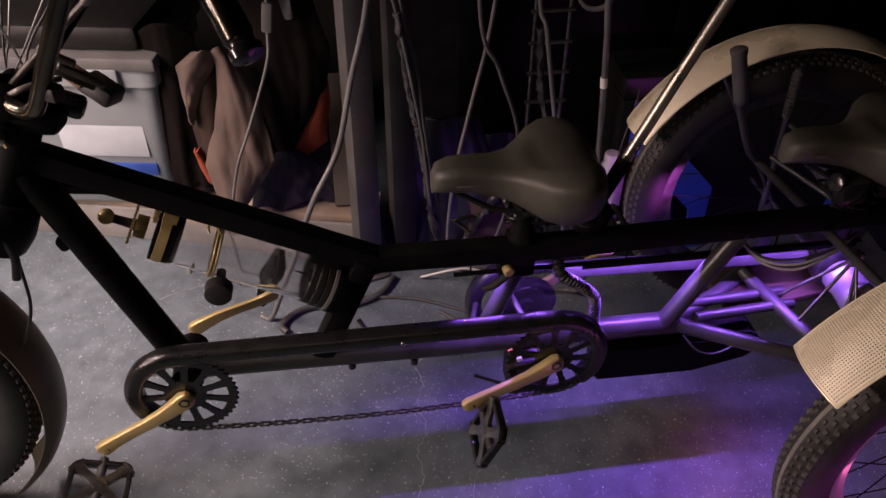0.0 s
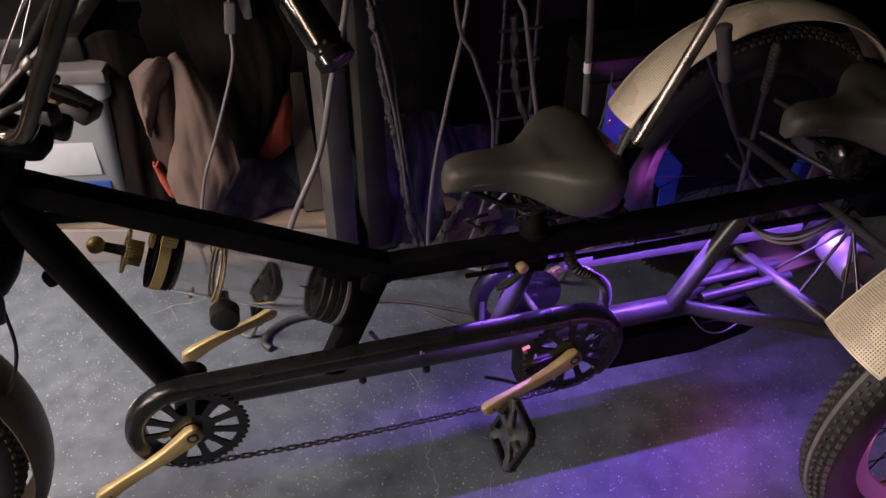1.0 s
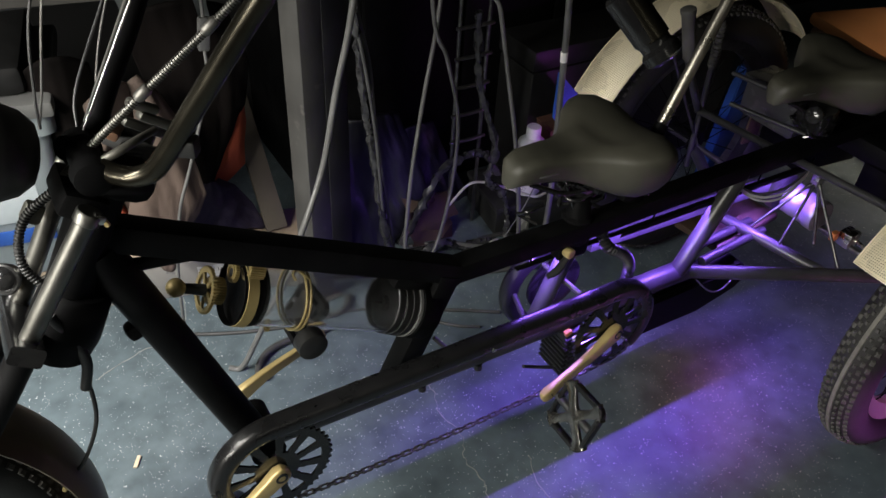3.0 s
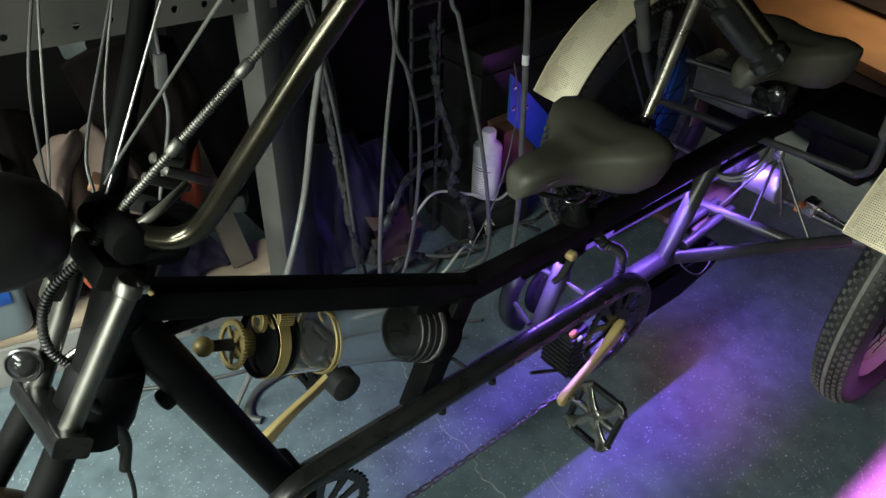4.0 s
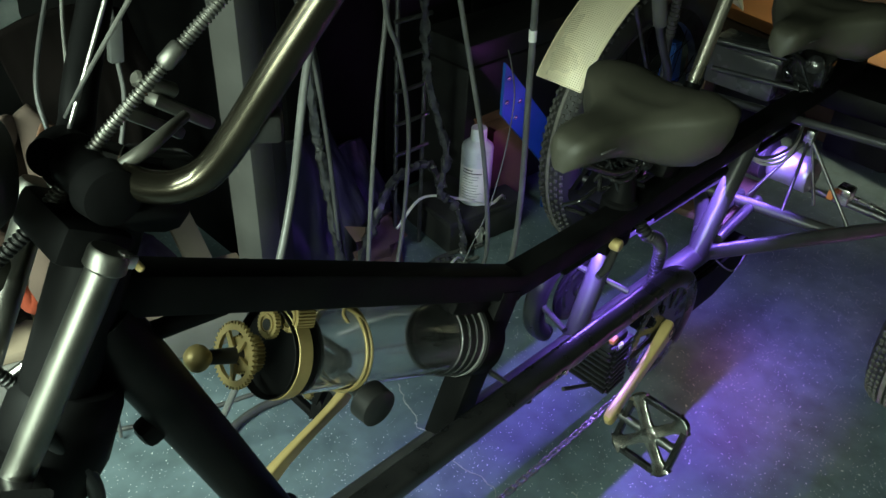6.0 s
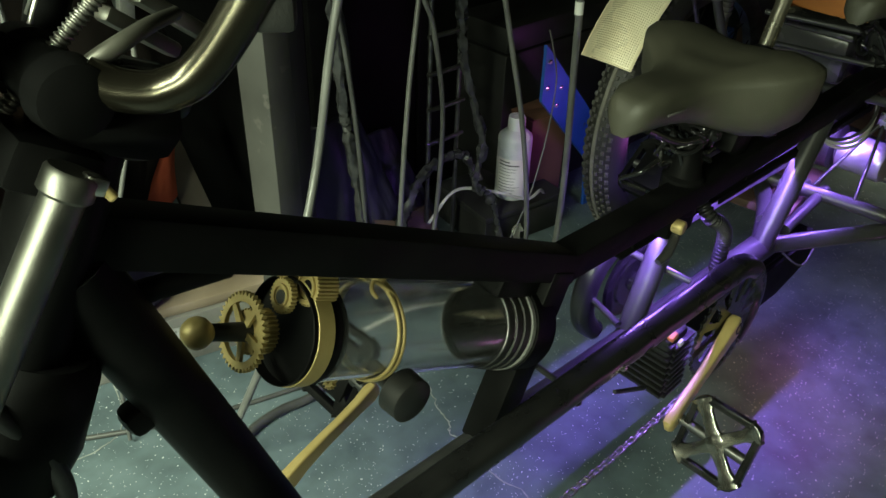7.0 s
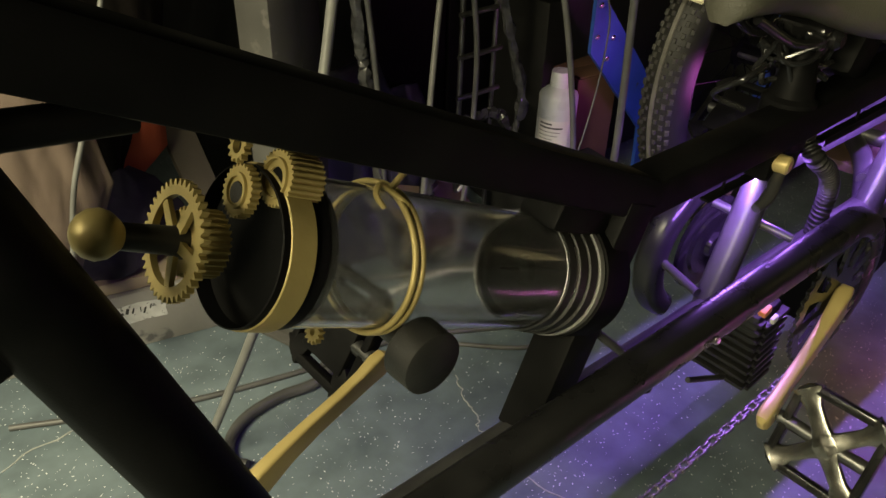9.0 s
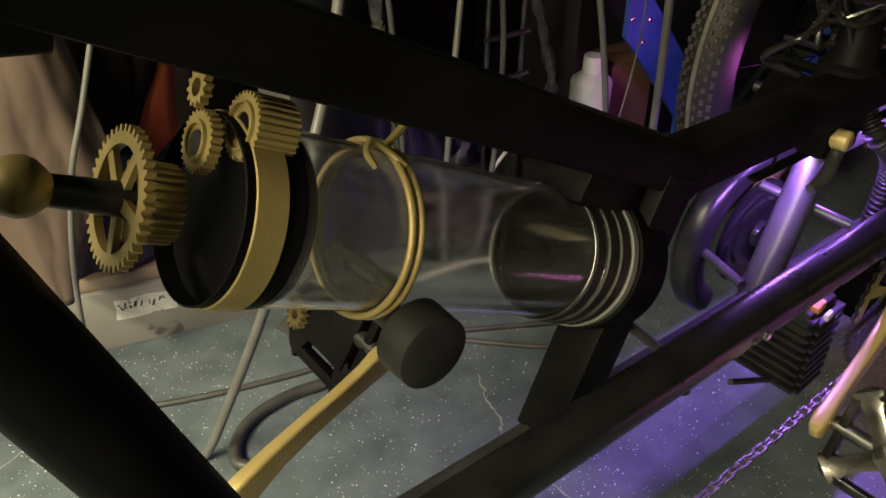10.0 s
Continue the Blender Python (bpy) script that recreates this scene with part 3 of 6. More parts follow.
def pedal(cx, cy, cz, tilt, w=0.088, l=0.092, mat=None):
    """A platform pedal, an open frame with crossed cast struts. tilt: degrees about the pedal's axle."""
    r = turn_y(-tilt)
    c = V(cx, cy, cz)
    mat = mat or PEDAL_METAL

    def at(u, v, n):
        return c + r @ V(u, v, n)

    h, k = l / 2, w / 2
    cage = bmesh.new()
    loop = [at(px, py, 0) for px, py in rounded_square(h, k, 0.3, 4)]
    sweep(cage, loop, 0.0046, section=rounded_square(1, 1.5, 0.4, 2), closed=True, up=r @ V(0, 0, 1))
    body = part("pedal", cage, GLOSS_BLACK if cy < 0 else BLACK_PAINT, trike, "open cast platform pedal with crossed struts")
    for s in (-1, 1):
        for e in (-1, 1):
            bm = bmesh.new()
            sec = rounded_square(1, 0.5, 0.35, 2)
            ends = [(0, 0, 0.002), (s * h * 0.28, e * k * 0.26, 0.003), (s * h * 0.62, e * k * 0.6, 0.001), (s * h * 0.93, e * k * 0.9, 0)]
            sweep(bm, [at(*p) for p in ends], [0.013, 0.0085, 0.008, 0.0155], section=sec, up=r @ V(0, 0, 1))
            part("strut", bm, mat, body)
    if cy > 0:
        part("pedal_core", box_bm(c, (l * 0.72, w * 0.72, 0.016), r, 0.004), mat, body)
    part("pedal_axle", tube_bm([c + V(0, (k + 0.012) * (1 if cy < 0 else -1), 0), c + V(0, -k * 0.9 * (1 if cy < 0 else -1), 0)], 0.0075, 14), DARK_STEEL, body)
    return body


crank(0.0, -0.088, 0.333, -0.147, -0.100, 0.243, "gold right crank arm")
crank(0.0, 0.085, 0.333, 0.142, 0.100, 0.386, "gold left crank arm")
crank(0.640, -0.088, 0.333, 0.487, -0.105, 0.263, "gold right crank arm")
crank(0.640, 0.100, 0.333, 0.783, 0.112, 0.412, "gold left crank arm")
pedal(-0.155, -0.162, 0.222, -18)
pedal(0.507, -0.162, 0.255, 66)
pedal(0.142, 0.158, 0.386, 58, mat=BLACK_PAINT)
pedal(0.79, 0.165, 0.42, 40, mat=BLACK_PAINT)


# the long timing chain: single links on one shared mesh
def chain_link_mesh(gap, waist):
    """One link: two waisted side plates and its two pins."""
    bm = bmesh.new()
    for y in (-gap, gap):
        line = []
        for cx, a0, s in ((0.0062, -90, 1), (-0.0062, 90, -1)):
            for k in range(9):
                a = radians(a0 - 25 + 230 * k / 8)
                line.append((cx + 0.0031 * math.cos(a), 0.0031 * math.sin(a)))
            line.append((0.0, 0.0031 * waist * s))
        plate(bm, line, y - 0.0007, y + 0.0007)
    for cx in (-0.0062, 0.0062):
        lathe(bm, (cx, -0.0046, 0), (0, 1, 0), [(0, 0.0018), (0.0092, 0.0018)], 8)
    bmesh.ops.recalc_face_normals(bm, faces=bm.faces[:])
    me = bpy.data.meshes.new("chain_link")
    bm.to_mesh(me)
    bm.free()
    me.materials.append(CHAIN_STEEL)
    return me


chain = thing("timing_chain", "", "")
chain.parent = trike
chain.location = V(0.32, -0.0775, 0.333) - trike.location
link_meshes = [chain_link_mesh(0.0036, 0.5), chain_link_mesh(0.0018, 0.5)]
R_CHAIN = 0.0875


def chain_run():
    pts = []
    for k in range(60):
        x = 0.64 - 0.64 * k / 59
        sag = 0.014 * (1 - ((x - 0.32) / 0.32) ** 2)
        pts.append(V(x, 0, -R_CHAIN - sag))
    for k in range(1, 40):
        a = radians(270 - 180 * k / 40)
        pts.append(V(R_CHAIN * math.cos(a), 0, R_CHAIN * math.sin(a)))
    for k in range(60):
        pts.append(V(0.64 * k / 59, 0, R_CHAIN))
    for k in range(1, 40):
        a = radians(90 - 180 * k / 40)
        pts.append(V(0.64 + R_CHAIN * math.cos(a), 0, R_CHAIN * math.sin(a)))
    return pts


def lay_chain():
    P = chain_run()
    P.append(P[0])
    pitch, walked, want, count = 0.0124, 0.0, 0.0, 0
    for a, b in zip(P, P[1:]):
        seg = (b - a).length
        while want <= walked + seg:
            p = a.lerp(b, (want - walked) / seg)
            d = (b - a).normalized()
            ob = new("chain_link", link_meshes[count % 2])
            count += 1
            ob.parent = chain
            ob.location = p - V(0.32, 0, 0)
            ob.rotation_euler = (0, -math.atan2(d.z, d.x), 0)
            want += pitch
        walked += seg


lay_chain()


# ---- saddles
def saddle(x, y, z, name="saddle"):
    """A broad sprung comfort saddle: nose, dished seat and flared tail, with a sewn side panel and underside."""
    rows = [(-0.160, 0.012, -0.024, 0.016), (-0.152, 0.024, -0.011, 0.026), (-0.130, 0.031, -0.004, 0.034), (-0.095, 0.034, -0.004, 0.038), (-0.06, 0.038, -0.007, 0.044), (-0.035, 0.048, -0.006, 0.056), (-0.012, 0.070, -0.001, 0.074),
            (0.012, 0.096, 0.005, 0.092), (0.040, 0.111, 0.010, 0.104), (0.068, 0.116, 0.011, 0.102), (0.094, 0.110, 0.008, 0.092), (0.113, 0.092, 0.001, 0.074), (0.125, 0.060, -0.010, 0.046), (0.130, 0.022, -0.020, 0.02)]
    bm = bmesh.new()
    rings = []
    for u, w, top, deep in rows:
        u = u * 0.87 if u > 0 else u
        ring = []
        for k in range(24):
            a = 2 * math.pi * k / 24
            c, s = math.cos(a), math.sin(a)
            v = w * (abs(c) ** 0.75) * (1 if c > 0 else -1)
            if s >= 0:
                crown = (abs(s) ** 0.6) * 0.018
                h = top - 0.018 + crown - 0.010 * max(0, 1 - (v / max(w, 1e-4)) ** 2 * 3) * (1 if u > 0 else 0.2)
            else:
                h = top - 0.018 - deep * (abs(s) ** 0.8) * (0.75 + 0.25 * abs(c))
            ring.append(bm.verts.new((x + u, y + v, z + h)))
        rings.append(ring)
    for p, q in zip(rings, rings[1:]):
        for k in range(24):
            bm.faces.new((p[k], p[(k + 1) % 24], q[(k + 1) % 24], q[k]))
    bm.faces.new(list(reversed(rings[0])))
    bm.faces.new(rings[-1])
    bmesh.ops.subdivide_edges(bm, edges=bm.edges[:], cuts=1, use_grid_fill=True, smooth=0.6)
    ob = part(name, bm, VINYL, trike, "broad dark olive vinyl comfort saddle", angle=75)
    part("seam_tag", box_bm((x - 0.105, y - 0.0345, z - 0.030), (0.036, 0.002, 0.0022), turn_y(3), 0.0006), GREY_CABLE, ob)
    for s in (-1, 1):
        path = [(x - 0.12, y + s * 0.012, z - 0.055), (x - 0.05, y + s * 0.022, z - 0.088), (x + 0.04, y + s * 0.024, z - 0.090), (x + 0.10, y + s * 0.05, z - 0.085)]
        part("saddle_rail", tube_bm(path, 0.0045, 10, 5), GLOSS_BLACK, ob)
        spring = []
        for k in range(72):
            a = 2 * math.pi * k / 12
            spring.append((x + 0.085 + 0.014 * math.cos(a), y + s * 0.055 + 0.014 * math.sin(a), z - 0.105 + 0.045 * k / 71))
        part("coil_spring", tube_bm(spring, 0.0028, 8), GLOSS_BLACK, ob)
    cl = box_bm((x + 0.01, y, z - 0.092), (0.045, 0.05, 0.024), None, 0.005)
    lathe(cl, (x + 0.01, y - 0.034, z - 0.094), (0, 1, 0), [(0, 0.006), (0.004, 0.010), (0.064, 0.010), (0.068, 0.006)], 16)
    part("saddle_clamp", cl, GLOSS_BLACK, ob)
    part("seat_post", tube_bm([(x + 0.012, y, z - 0.09), (x - 0.015, y, z - 0.19)], 0.0125, 16), GLOSS_BLACK, ob)
    return ob


saddle(0.592, 0.016, 0.705)
saddle(1.180, 0.016, 0.712)
rod("saddle_stay", [(0.50, 0.01, 0.56), (0.475, 0.03, 0.575), (0.468, 0.0, 0.60), (0.50, 0.0, 0.605)], 0.003, GLOSS_BLACK, curve=5)

STEM_STEEL = material("dull stem steel", (0.24, 0.225, 0.19), (0.36, 0.34, 0.29), 0.3, 0.9, 20, 0.1, 500)
def cable_tangle(x, y, z, count, spread, seed):
    """Loose glossy black cables looping round a seat post."""
    rnd = random.Random(seed)
    for _ in range(count):
        a = rnd.uniform(0, 6.28)
        pts = []
        for k in range(6):
            t = a + k * rnd.uniform(0.7, 1.1)
            r = spread * rnd.uniform(0.6, 1.1)
            pts.append((x + r * math.cos(t), y + r * 0.7 * math.sin(t), z + rnd.uniform(-0.035, 0.035)))
        rod("looped_cable", pts, rnd.uniform(0.0024, 0.0036), GLOSS_BLACK, curve=7, sides=8)


cable_tangle(0.60, 0.02, 0.590, 7, 0.045, 41)
cable_tangle(1.165, 0.01, 0.60, 8, 0.055, 43)
part("junction_box", box_bm((0.635, 0.03, 0.585), (0.04, 0.035, 0.045), turn_y(15), 0.006), GLOSS_BLACK, trike)
part("junction_box", box_bm((1.14, -0.01, 0.615), (0.05, 0.06, 0.045), turn_y(-10), 0.007), GLOSS_BLACK, trike)
part("dial", lathe_bm((1.115, -0.02, 0.63), (-1, -0.25, 0.3), [(0, 0.016), (0.008, 0.016), (0.010, 0.013)], 24), GLOSS_BLACK, trike)

# ---- rear passenger's bars
rod("bar_stem", [(0.712, 0.018, 0.595), (0.752, 0.022, 0.680)], 0.0125, BLACK_PAINT)
rod("bar_stem", [(0.752, 0.022, 0.680), (0.990, 0.050, 1.183)], 0.0098, STEM_STEEL, label="bare steel stem of the rear bars")
part("stem_clamp", box_bm((0.705, 0.016, 0.575), (0.05, 0.045, 0.06), turn_y(25), 0.008), BLACK_PAINT, trike)
under = rod("underseat_bar", [(1.147, 0.275, 0.488), (1.141, -0.205, 0.527)], 0.0082, LIT_FRAME_PAINT)
rod("bar_upright", [(1.147, 0.272, 0.490), (1.110, 0.255, 0.53), (1.078, 0.275, 0.62), (1.052, 0.288, 0.725)], 0.0085, LIT_FRAME_PAINT, curve=6)
part("bar_grip", lathe_bm((1.078, 0.274, 0.625), (-0.026, 0.014, 0.108), [(0, 0.012), (0.004, 0.0145), (0.10, 0.0145), (0.104, 0.0165), (0.112, 0.0165), (0.115, 0.012)], 20), RUBBER, trike)
rod("bar_upright", [(1.141, -0.205, 0.527), (1.13, -0.232, 0.56), (1.12, -0.236, 0.65)], 0.0085, LIT_FRAME_PAINT, curve=6)
part("bar_grip", lathe_bm((1.122, -0.236, 0.63), (-0.03, -0.008, 0.108), [(0, 0.012), (0.004, 0.0145), (0.10, 0.0145), (0.104, 0.0165), (0.112, 0.0165), (0.115, 0.012)], 20), RUBBER, trike)
rod("bar_upright", [(1.230, 0.326, 0.285), (1.220, 0.325, 0.56)], 0.0068, LIT_FRAME_PAINT)
ribs = [(0.0, 0.008)]
for k in range(11):
    ribs += [(0.004 + 0.0095 * k, 0.0088), (0.006 + 0.0095 * k, 0.0108), (0.011 + 0.0095 * k, 0.0108), (0.0125 + 0.0095 * k, 0.0088)]
part("bar_grip", lathe_bm((1.220, 0.325, 0.553), (-0.008, -0.002, 0.112), ribs + [(0.114, 0.006)], 18), RUBBER, trike, "ribbed black rubber grip")
rod("link_rod", [(1.16, 0.22, 0.60), (1.20, -0.02, 0.60)], 0.005, LIT_FRAME_PAINT)
rod("link_rod", [(1.10, 0.16, 0.57), (1.16, 0.01, 0.56)], 0.005, LIT_FRAME_PAINT)
rod("rear_seat_tube", [(1.185, 0.016, 0.635), (1.176, 0.0, 0.545)], 0.0165, GLOSS_BLACK)


# ---- wheels
def wheel(x, y, z, R, minor, name, rim_mat, hub_wide=0.05, knobs=True, spokes=28):
    """A fat-tyred wheel: tyre with tread blocks, rim, spokes and hub."""
    prof = []
    for k in range(18):
        a = 2 * math.pi * k / 18
        prof.append((minor * 1.0 * math.cos(a), R - minor + minor * math.sin(a) * 0.98))
    bm = bmesh.new()
    n = 72
    rings = []
    for i in range(n):
        t = 2 * math.pi * i / n
        rings.append([bm.verts.new((x + r * math.cos(t), y + v, z + r * math.sin(t))) for v, r in prof])
    for i in range(n):
        a, b = rings[i], rings[(i + 1) % n]
        for k in range(18):
            bm.faces.new((a[k], a[(k + 1) % 18], b[(k + 1) % 18], b[k]))
    tread = bmesh.new()
    if knobs:
        count = 104
        for i in range(count):
            for row, (ang, w, l) in enumerate(((76, 0.0030, 0.0042), (104, 0.0030, 0.0042), (62, 0.0036, 0.0050), (118, 0.0036, 0.0050), (46, 0.0040, 0.0056), (134, 0.0040, 0.0056))):
                t = 2 * math.pi * (i + 0.5 * (row // 2 % 2)) / count
                a = radians(ang)
                e = V(math.cos(t), 0, math.sin(t))
                q = V(-math.sin(t), 0, math.cos(t))
                c = V(x, y, z) + e * (R - minor) + (V(0, 1, 0) * math.cos(a) + e * math.sin(a) * 0.98) * minor
                nrm = (V(0, 1, 0) * math.cos(a) + e * math.sin(a)).normalized()
                s = q.cross(nrm).normalized()
                lo, hi = [[tread.verts.new(c + nrm * h + q * du * l * k + s * dv * w * k) for du, dv in ((-1, -1), (1, -1), (1, 1), (-1, 1))] for h, k in ((-0.001, 1.0), (0.0030, 0.72))]
                tread.faces.new(hi)
                for j in range(4):
                    tread.faces.new((lo[j], lo[(j + 1) % 4], hi[(j + 1) % 4], hi[j]))
    hub = part(name, lathe_bm((x, y - hub_wide, z), (0, 1, 0), [(0, 0.010), (0.004, 0.028), (0.010, 0.028), (0.014, 0.018), (2 * hub_wide - 0.014, 0.018), (2 * hub_wide - 0.010, 0.028), (2 * hub_wide - 0.004, 0.028), (2 * hub_wide, 0.010)], 28), BLACK_PAINT, trike)
    tyre = part("tyre", bm, CASING, hub, "knobbly black fat tyre", angle=45)
    part("tread", tread, RUBBER, hub, "rows of dusty tread studs", smooth=False)
    band = bmesh.new()
    for s in (-1, 1):
        rr = R - minor + minor * 0.98 + 0.0012
        lathe(band, (x, y + s * 0.0 - 0.0045, z), (0, 1, 0), [(0, rr - 0.003), (0.001, rr), (0.008, rr), (0.009, rr - 0.003)], 96, close=False)
        break
    part("tread_line", band, RUBBER_GREY, hub)
    Ri = R - minor * 1.72
    rim = [(-minor * 0.62, Ri + 0.018), (-minor * 0.62, Ri + 0.002), (-minor * 0.25, Ri - 0.034), (minor * 0.25, Ri - 0.034), (minor * 0.62, Ri + 0.002), (minor * 0.62, Ri + 0.018), (minor * 0.45, Ri + 0.012), (-minor * 0.45, Ri + 0.012)]
    rb = bmesh.new()
    n = 72
    rr = []
    for i in range(n):
        t = 2 * math.pi * i / n
        rr.append([rb.verts.new((x + r * math.cos(t), y + v, z + r * math.sin(t))) for v, r in rim])
    for i in range(n):
        for k in range(len(rim)):
            rb.faces.new((rr[i][k], rr[i][(k + 1) % len(rim)], rr[(i + 1) % n][(k + 1) % len(rim)], rr[(i + 1) % n][k]))
    part("rim", rb, rim_mat, hub)
    for i in range(spokes):
        t = 2 * math.pi * i / spokes
        s = 1 if i % 2 else -1
        t2 = t + (0.35 if (i // 2) % 2 else -0.35)
        part("spoke", tube_bm([(x + 0.026 * math.cos(t2), y + s * (hub_wide - 0.007), z + 0.026 * math.sin(t2)), (x + (Ri - 0.033) * math.cos(t), y + s * 0.004, z + (Ri - 0.033) * math.sin(t))], 0.0012, 6), BLACK_PAINT, hub)
    return hub


wheel(1.272, -0.352, 0.335, 0.335, 0.042, "rear_wheel", RIM_PINK)
wheel(1.262, 0.388, 0.335, 0.335, 0.042, "rear_wheel", DARK_STEEL)
wheel(-0.600, 0.0, 0.335, 0.335, 0.040, "front_wheel", DARK_STEEL)


# ---- fenders of perforated sheet
def perforated_fender(cx, cy, cz, R, wide, a0, a1, pitch=0.0040, hole=0.00092):
    """A curved sheet with rows of round holes and a folded edge; angles in degrees from the rear over the top."""
    length = R * radians(abs(a1 - a0))
    nu, nv = int(length / pitch), int(wide / pitch)
    verts, faces, index = [], [], {}

    def at(u, v):
        t = radians(a0 + (a1 - a0) * u / nu)
        s = v / nv * 2 - 1
        r = R + 0.016 * (1 - s * s)
        return (cx + r * math.cos(t), cy + s * wide / 2, cz + r * math.sin(t))

    def grid(u, v):
        if (u, v) not in index:
            index[u, v] = len(verts)
            verts.append(at(u, v))
        return index[u, v]

    h = hole / pitch
    for i in range(nu):
        for j in range(nv):
            q = [grid(i, j), grid(i + 1, j), grid(i + 1, j + 1), grid(i, j + 1)]
            if i < 1 or j < 1 or i >= nu - 1 or j >= nv - 1:
                faces.append(q)
                continue
            c = []
            for k in range(8):
                a = radians(-135 + 45 * k)
                c.append(len(verts))
                verts.append(at(i + 0.5 + h * math.cos(a), j + 0.5 + h * math.sin(a)))
            for k in range(4):
                faces.append((q[k], q[(k + 1) % 4], c[(2 * k + 2) % 8], c[(2 * k + 1) % 8]))
                faces.append((q[k], c[(2 * k + 1) % 8], c[2 * k]))
    me = bpy.data.meshes.new("fender")
    origin = V(cx, cy, cz)
    me.from_pydata([Vector(p) - origin for p in verts], [], faces)
    me.materials.append(FENDER_GOLD)
    for p in me.polygons:
        p.use_smooth = True
    ob = new("fender", me)
    ob.parent = trike
    ob.location = origin - trike.location
    ob["label"] = "gold perforated sheet-metal fender"
    sol = ob.modifiers.new("thickness", "SOLIDIFY")
    sol.thickness = 0.0014
    rim = bmesh.new()
    for v in (0, nv):
        sweep(rim, [at(u, v) for u in range(0, nu + 1, 3)], 0.0016, 6)
    for u in (0, nu):
        sweep(rim, [at(u, v) for v in range(nv + 1)], 0.0016, 6)
    part("folded_edge", rim, FENDER_GOLD, ob)
    return ob


perforated_fender(1.262, -0.349, 0.335, 0.398, 0.116, 148.5, 10)
perforated_fender(1.25, 0.385, 0.335, 0.372, 0.112, 152, 34, 0.0042, 0.00052)
for y, s in ((-0.349, -1), (0.385, 1)):
    rod("fender_stay", [(1.25, y - s * 0.06, 0.335), (1.06, y - s * 0.058, 0.654)], 0.004, DARK_STEEL)


def plain_fender(cx, cy, cz, R, wide, a0, a1):
    bm = bmesh.new()
    n = 48
    rings = []
    for i in range(n + 1):
        t = radians(a0 + (a1 - a0) * i / n)
        ring = []
        for k in range(11):
            s = k / 5 - 1
            r = R + 0.022 * (1 - abs(s) ** 2.5)
            ring.append(bm.verts.new((cx + r * math.cos(t), cy + s * wide / 2, cz + r * math.sin(t))))
        for k in range(10, -1, -1):
            s = k / 5 - 1
            r = R + 0.022 * (1 - abs(s) ** 2.5) - 0.0022
            ring.append(bm.verts.new((cx + r * math.cos(t), cy + s * wide / 2 * 0.985, cz + r * math.sin(t))))
        rings.append(ring)
    for a, b in zip(rings, rings[1:]):
        for k in range(22):
            bm.faces.new((a[k], a[(k + 1) % 22], b[(k + 1) % 22], b[k]))
    bm.faces.new(list(reversed(rings[0])))
    bm.faces.new(rings[-1])
    return part("front_fender", bm, FENDER_BROWN, trike, "smooth bronze-brown front fender")


FENDER_BROWN = material("bronze fender paint", (0.075, 0.060, 0.038), (0.12, 0.098, 0.064), 0.4, 0.5, 7, 0.12, 300)
plain_fender(-0.600, 0.0, 0.335, 0.352, 0.105, 120, -48)


# ---- fork, front bars and lamp
COPPER = material("dull copper", (0.22, 0.12, 0.075), (0.32, 0.185, 0.12), 0.4, 0.5, 30, 0.1, 500)
STANCHION = material("satin steel tube", (0.135, 0.133, 0.121), (0.19, 0.187, 0.171), 0.41, 1.0, 30, 0.1, 700)
PALE_ALLOY = material("pale satin alloy", (0.075, 0.072, 0.062), (0.12, 0.116, 0.10), 0.42, 0.5, 30, 0.1, 700)
HOSE_STEEL = material("dull hose steel", (0.13, 0.127, 0.115), (0.2, 0.195, 0.18), 0.45, 0.9, 30, 0.1, 500)
TUB_GREY = material("smoky grey plastic", (0.05, 0.05, 0.05), (0.085, 0.085, 0.083), 0.25, 0, 14, 0.1, 300)
BAR_STEEL = material("black nickel tube", (0.040, 0.036, 0.027), (0.066, 0.060, 0.045), 0.22, 0.9, 18, 0.05, 700)
fork = part("fork_crown", box_bm((-0.150, 0.0, 0.828), (0.05, 0.075, 0.030), turn_y(33), 0.007), BLACK_PAINT, trike)
for y in (-0.052, 0.058):
    part("stanchion", tube_bm([(-0.151, y, 0.828), (-0.246, y, 0.687 - (0.03 if y > 0 else 0))], 0.0112, 22), STANCHION, fork, "satin steel fork tube")
    part("lower_leg", tube_bm([(-0.244, y, 0.688 - (0.03 if y > 0 else 0)), (-0.35, y, 0.53), (-0.59, y * 1.25, 0.34)], [0.0165, 0.0165, 0.015], 20), BLACK_PAINT, fork)
    part("collar", lathe_bm((-0.1455, y, 0.8365), (-0.55, 0, -0.835), [(0, 0.010), (0.0, 0.0125), (0.002, 0.0140), (0.013, 0.0140), (0.015, 0.0118)], 24), STANCHION, fork, "polished clamp collar")
    part("collar_ear", box_bm((-0.1400, y - 0.006, 0.829), (0.012, 0.010, 0.010), turn_y(33), 0.002), STEEL, fork)
    part("collar_bolt", lathe_bm((-0.1365, y - 0.007, 0.827), (0.4, -0.3, -0.85), [(0, 0.003), (0.008, 0.003), (0.009, 0.002)], 10), GOLD_PAINT, fork)
part("lower_crown", sweep(bmesh.new(), [(-0.247, -0.076, 0.692), (-0.249, -0.03, 0.680), (-0.251, 0.03, 0.662), (-0.253, 0.080, 0.648)], 0.018, section=rounded_square(1.0, 0.62, 0.35, 2), up=(-0.55, 0, -0.83)), GLOSS_BLACK, fork, "glossy black lower fork bridge")
part("fork_cover", lathe_bm((-0.178, 0.0, 0.705), (-0.48, 0.0, -0.87), [(0, 0.032), (0.01, 0.040), (0.06, 0.043), (0.09, 0.038), (0.10, 0.02)], 20), BLACK_PAINT, fork)
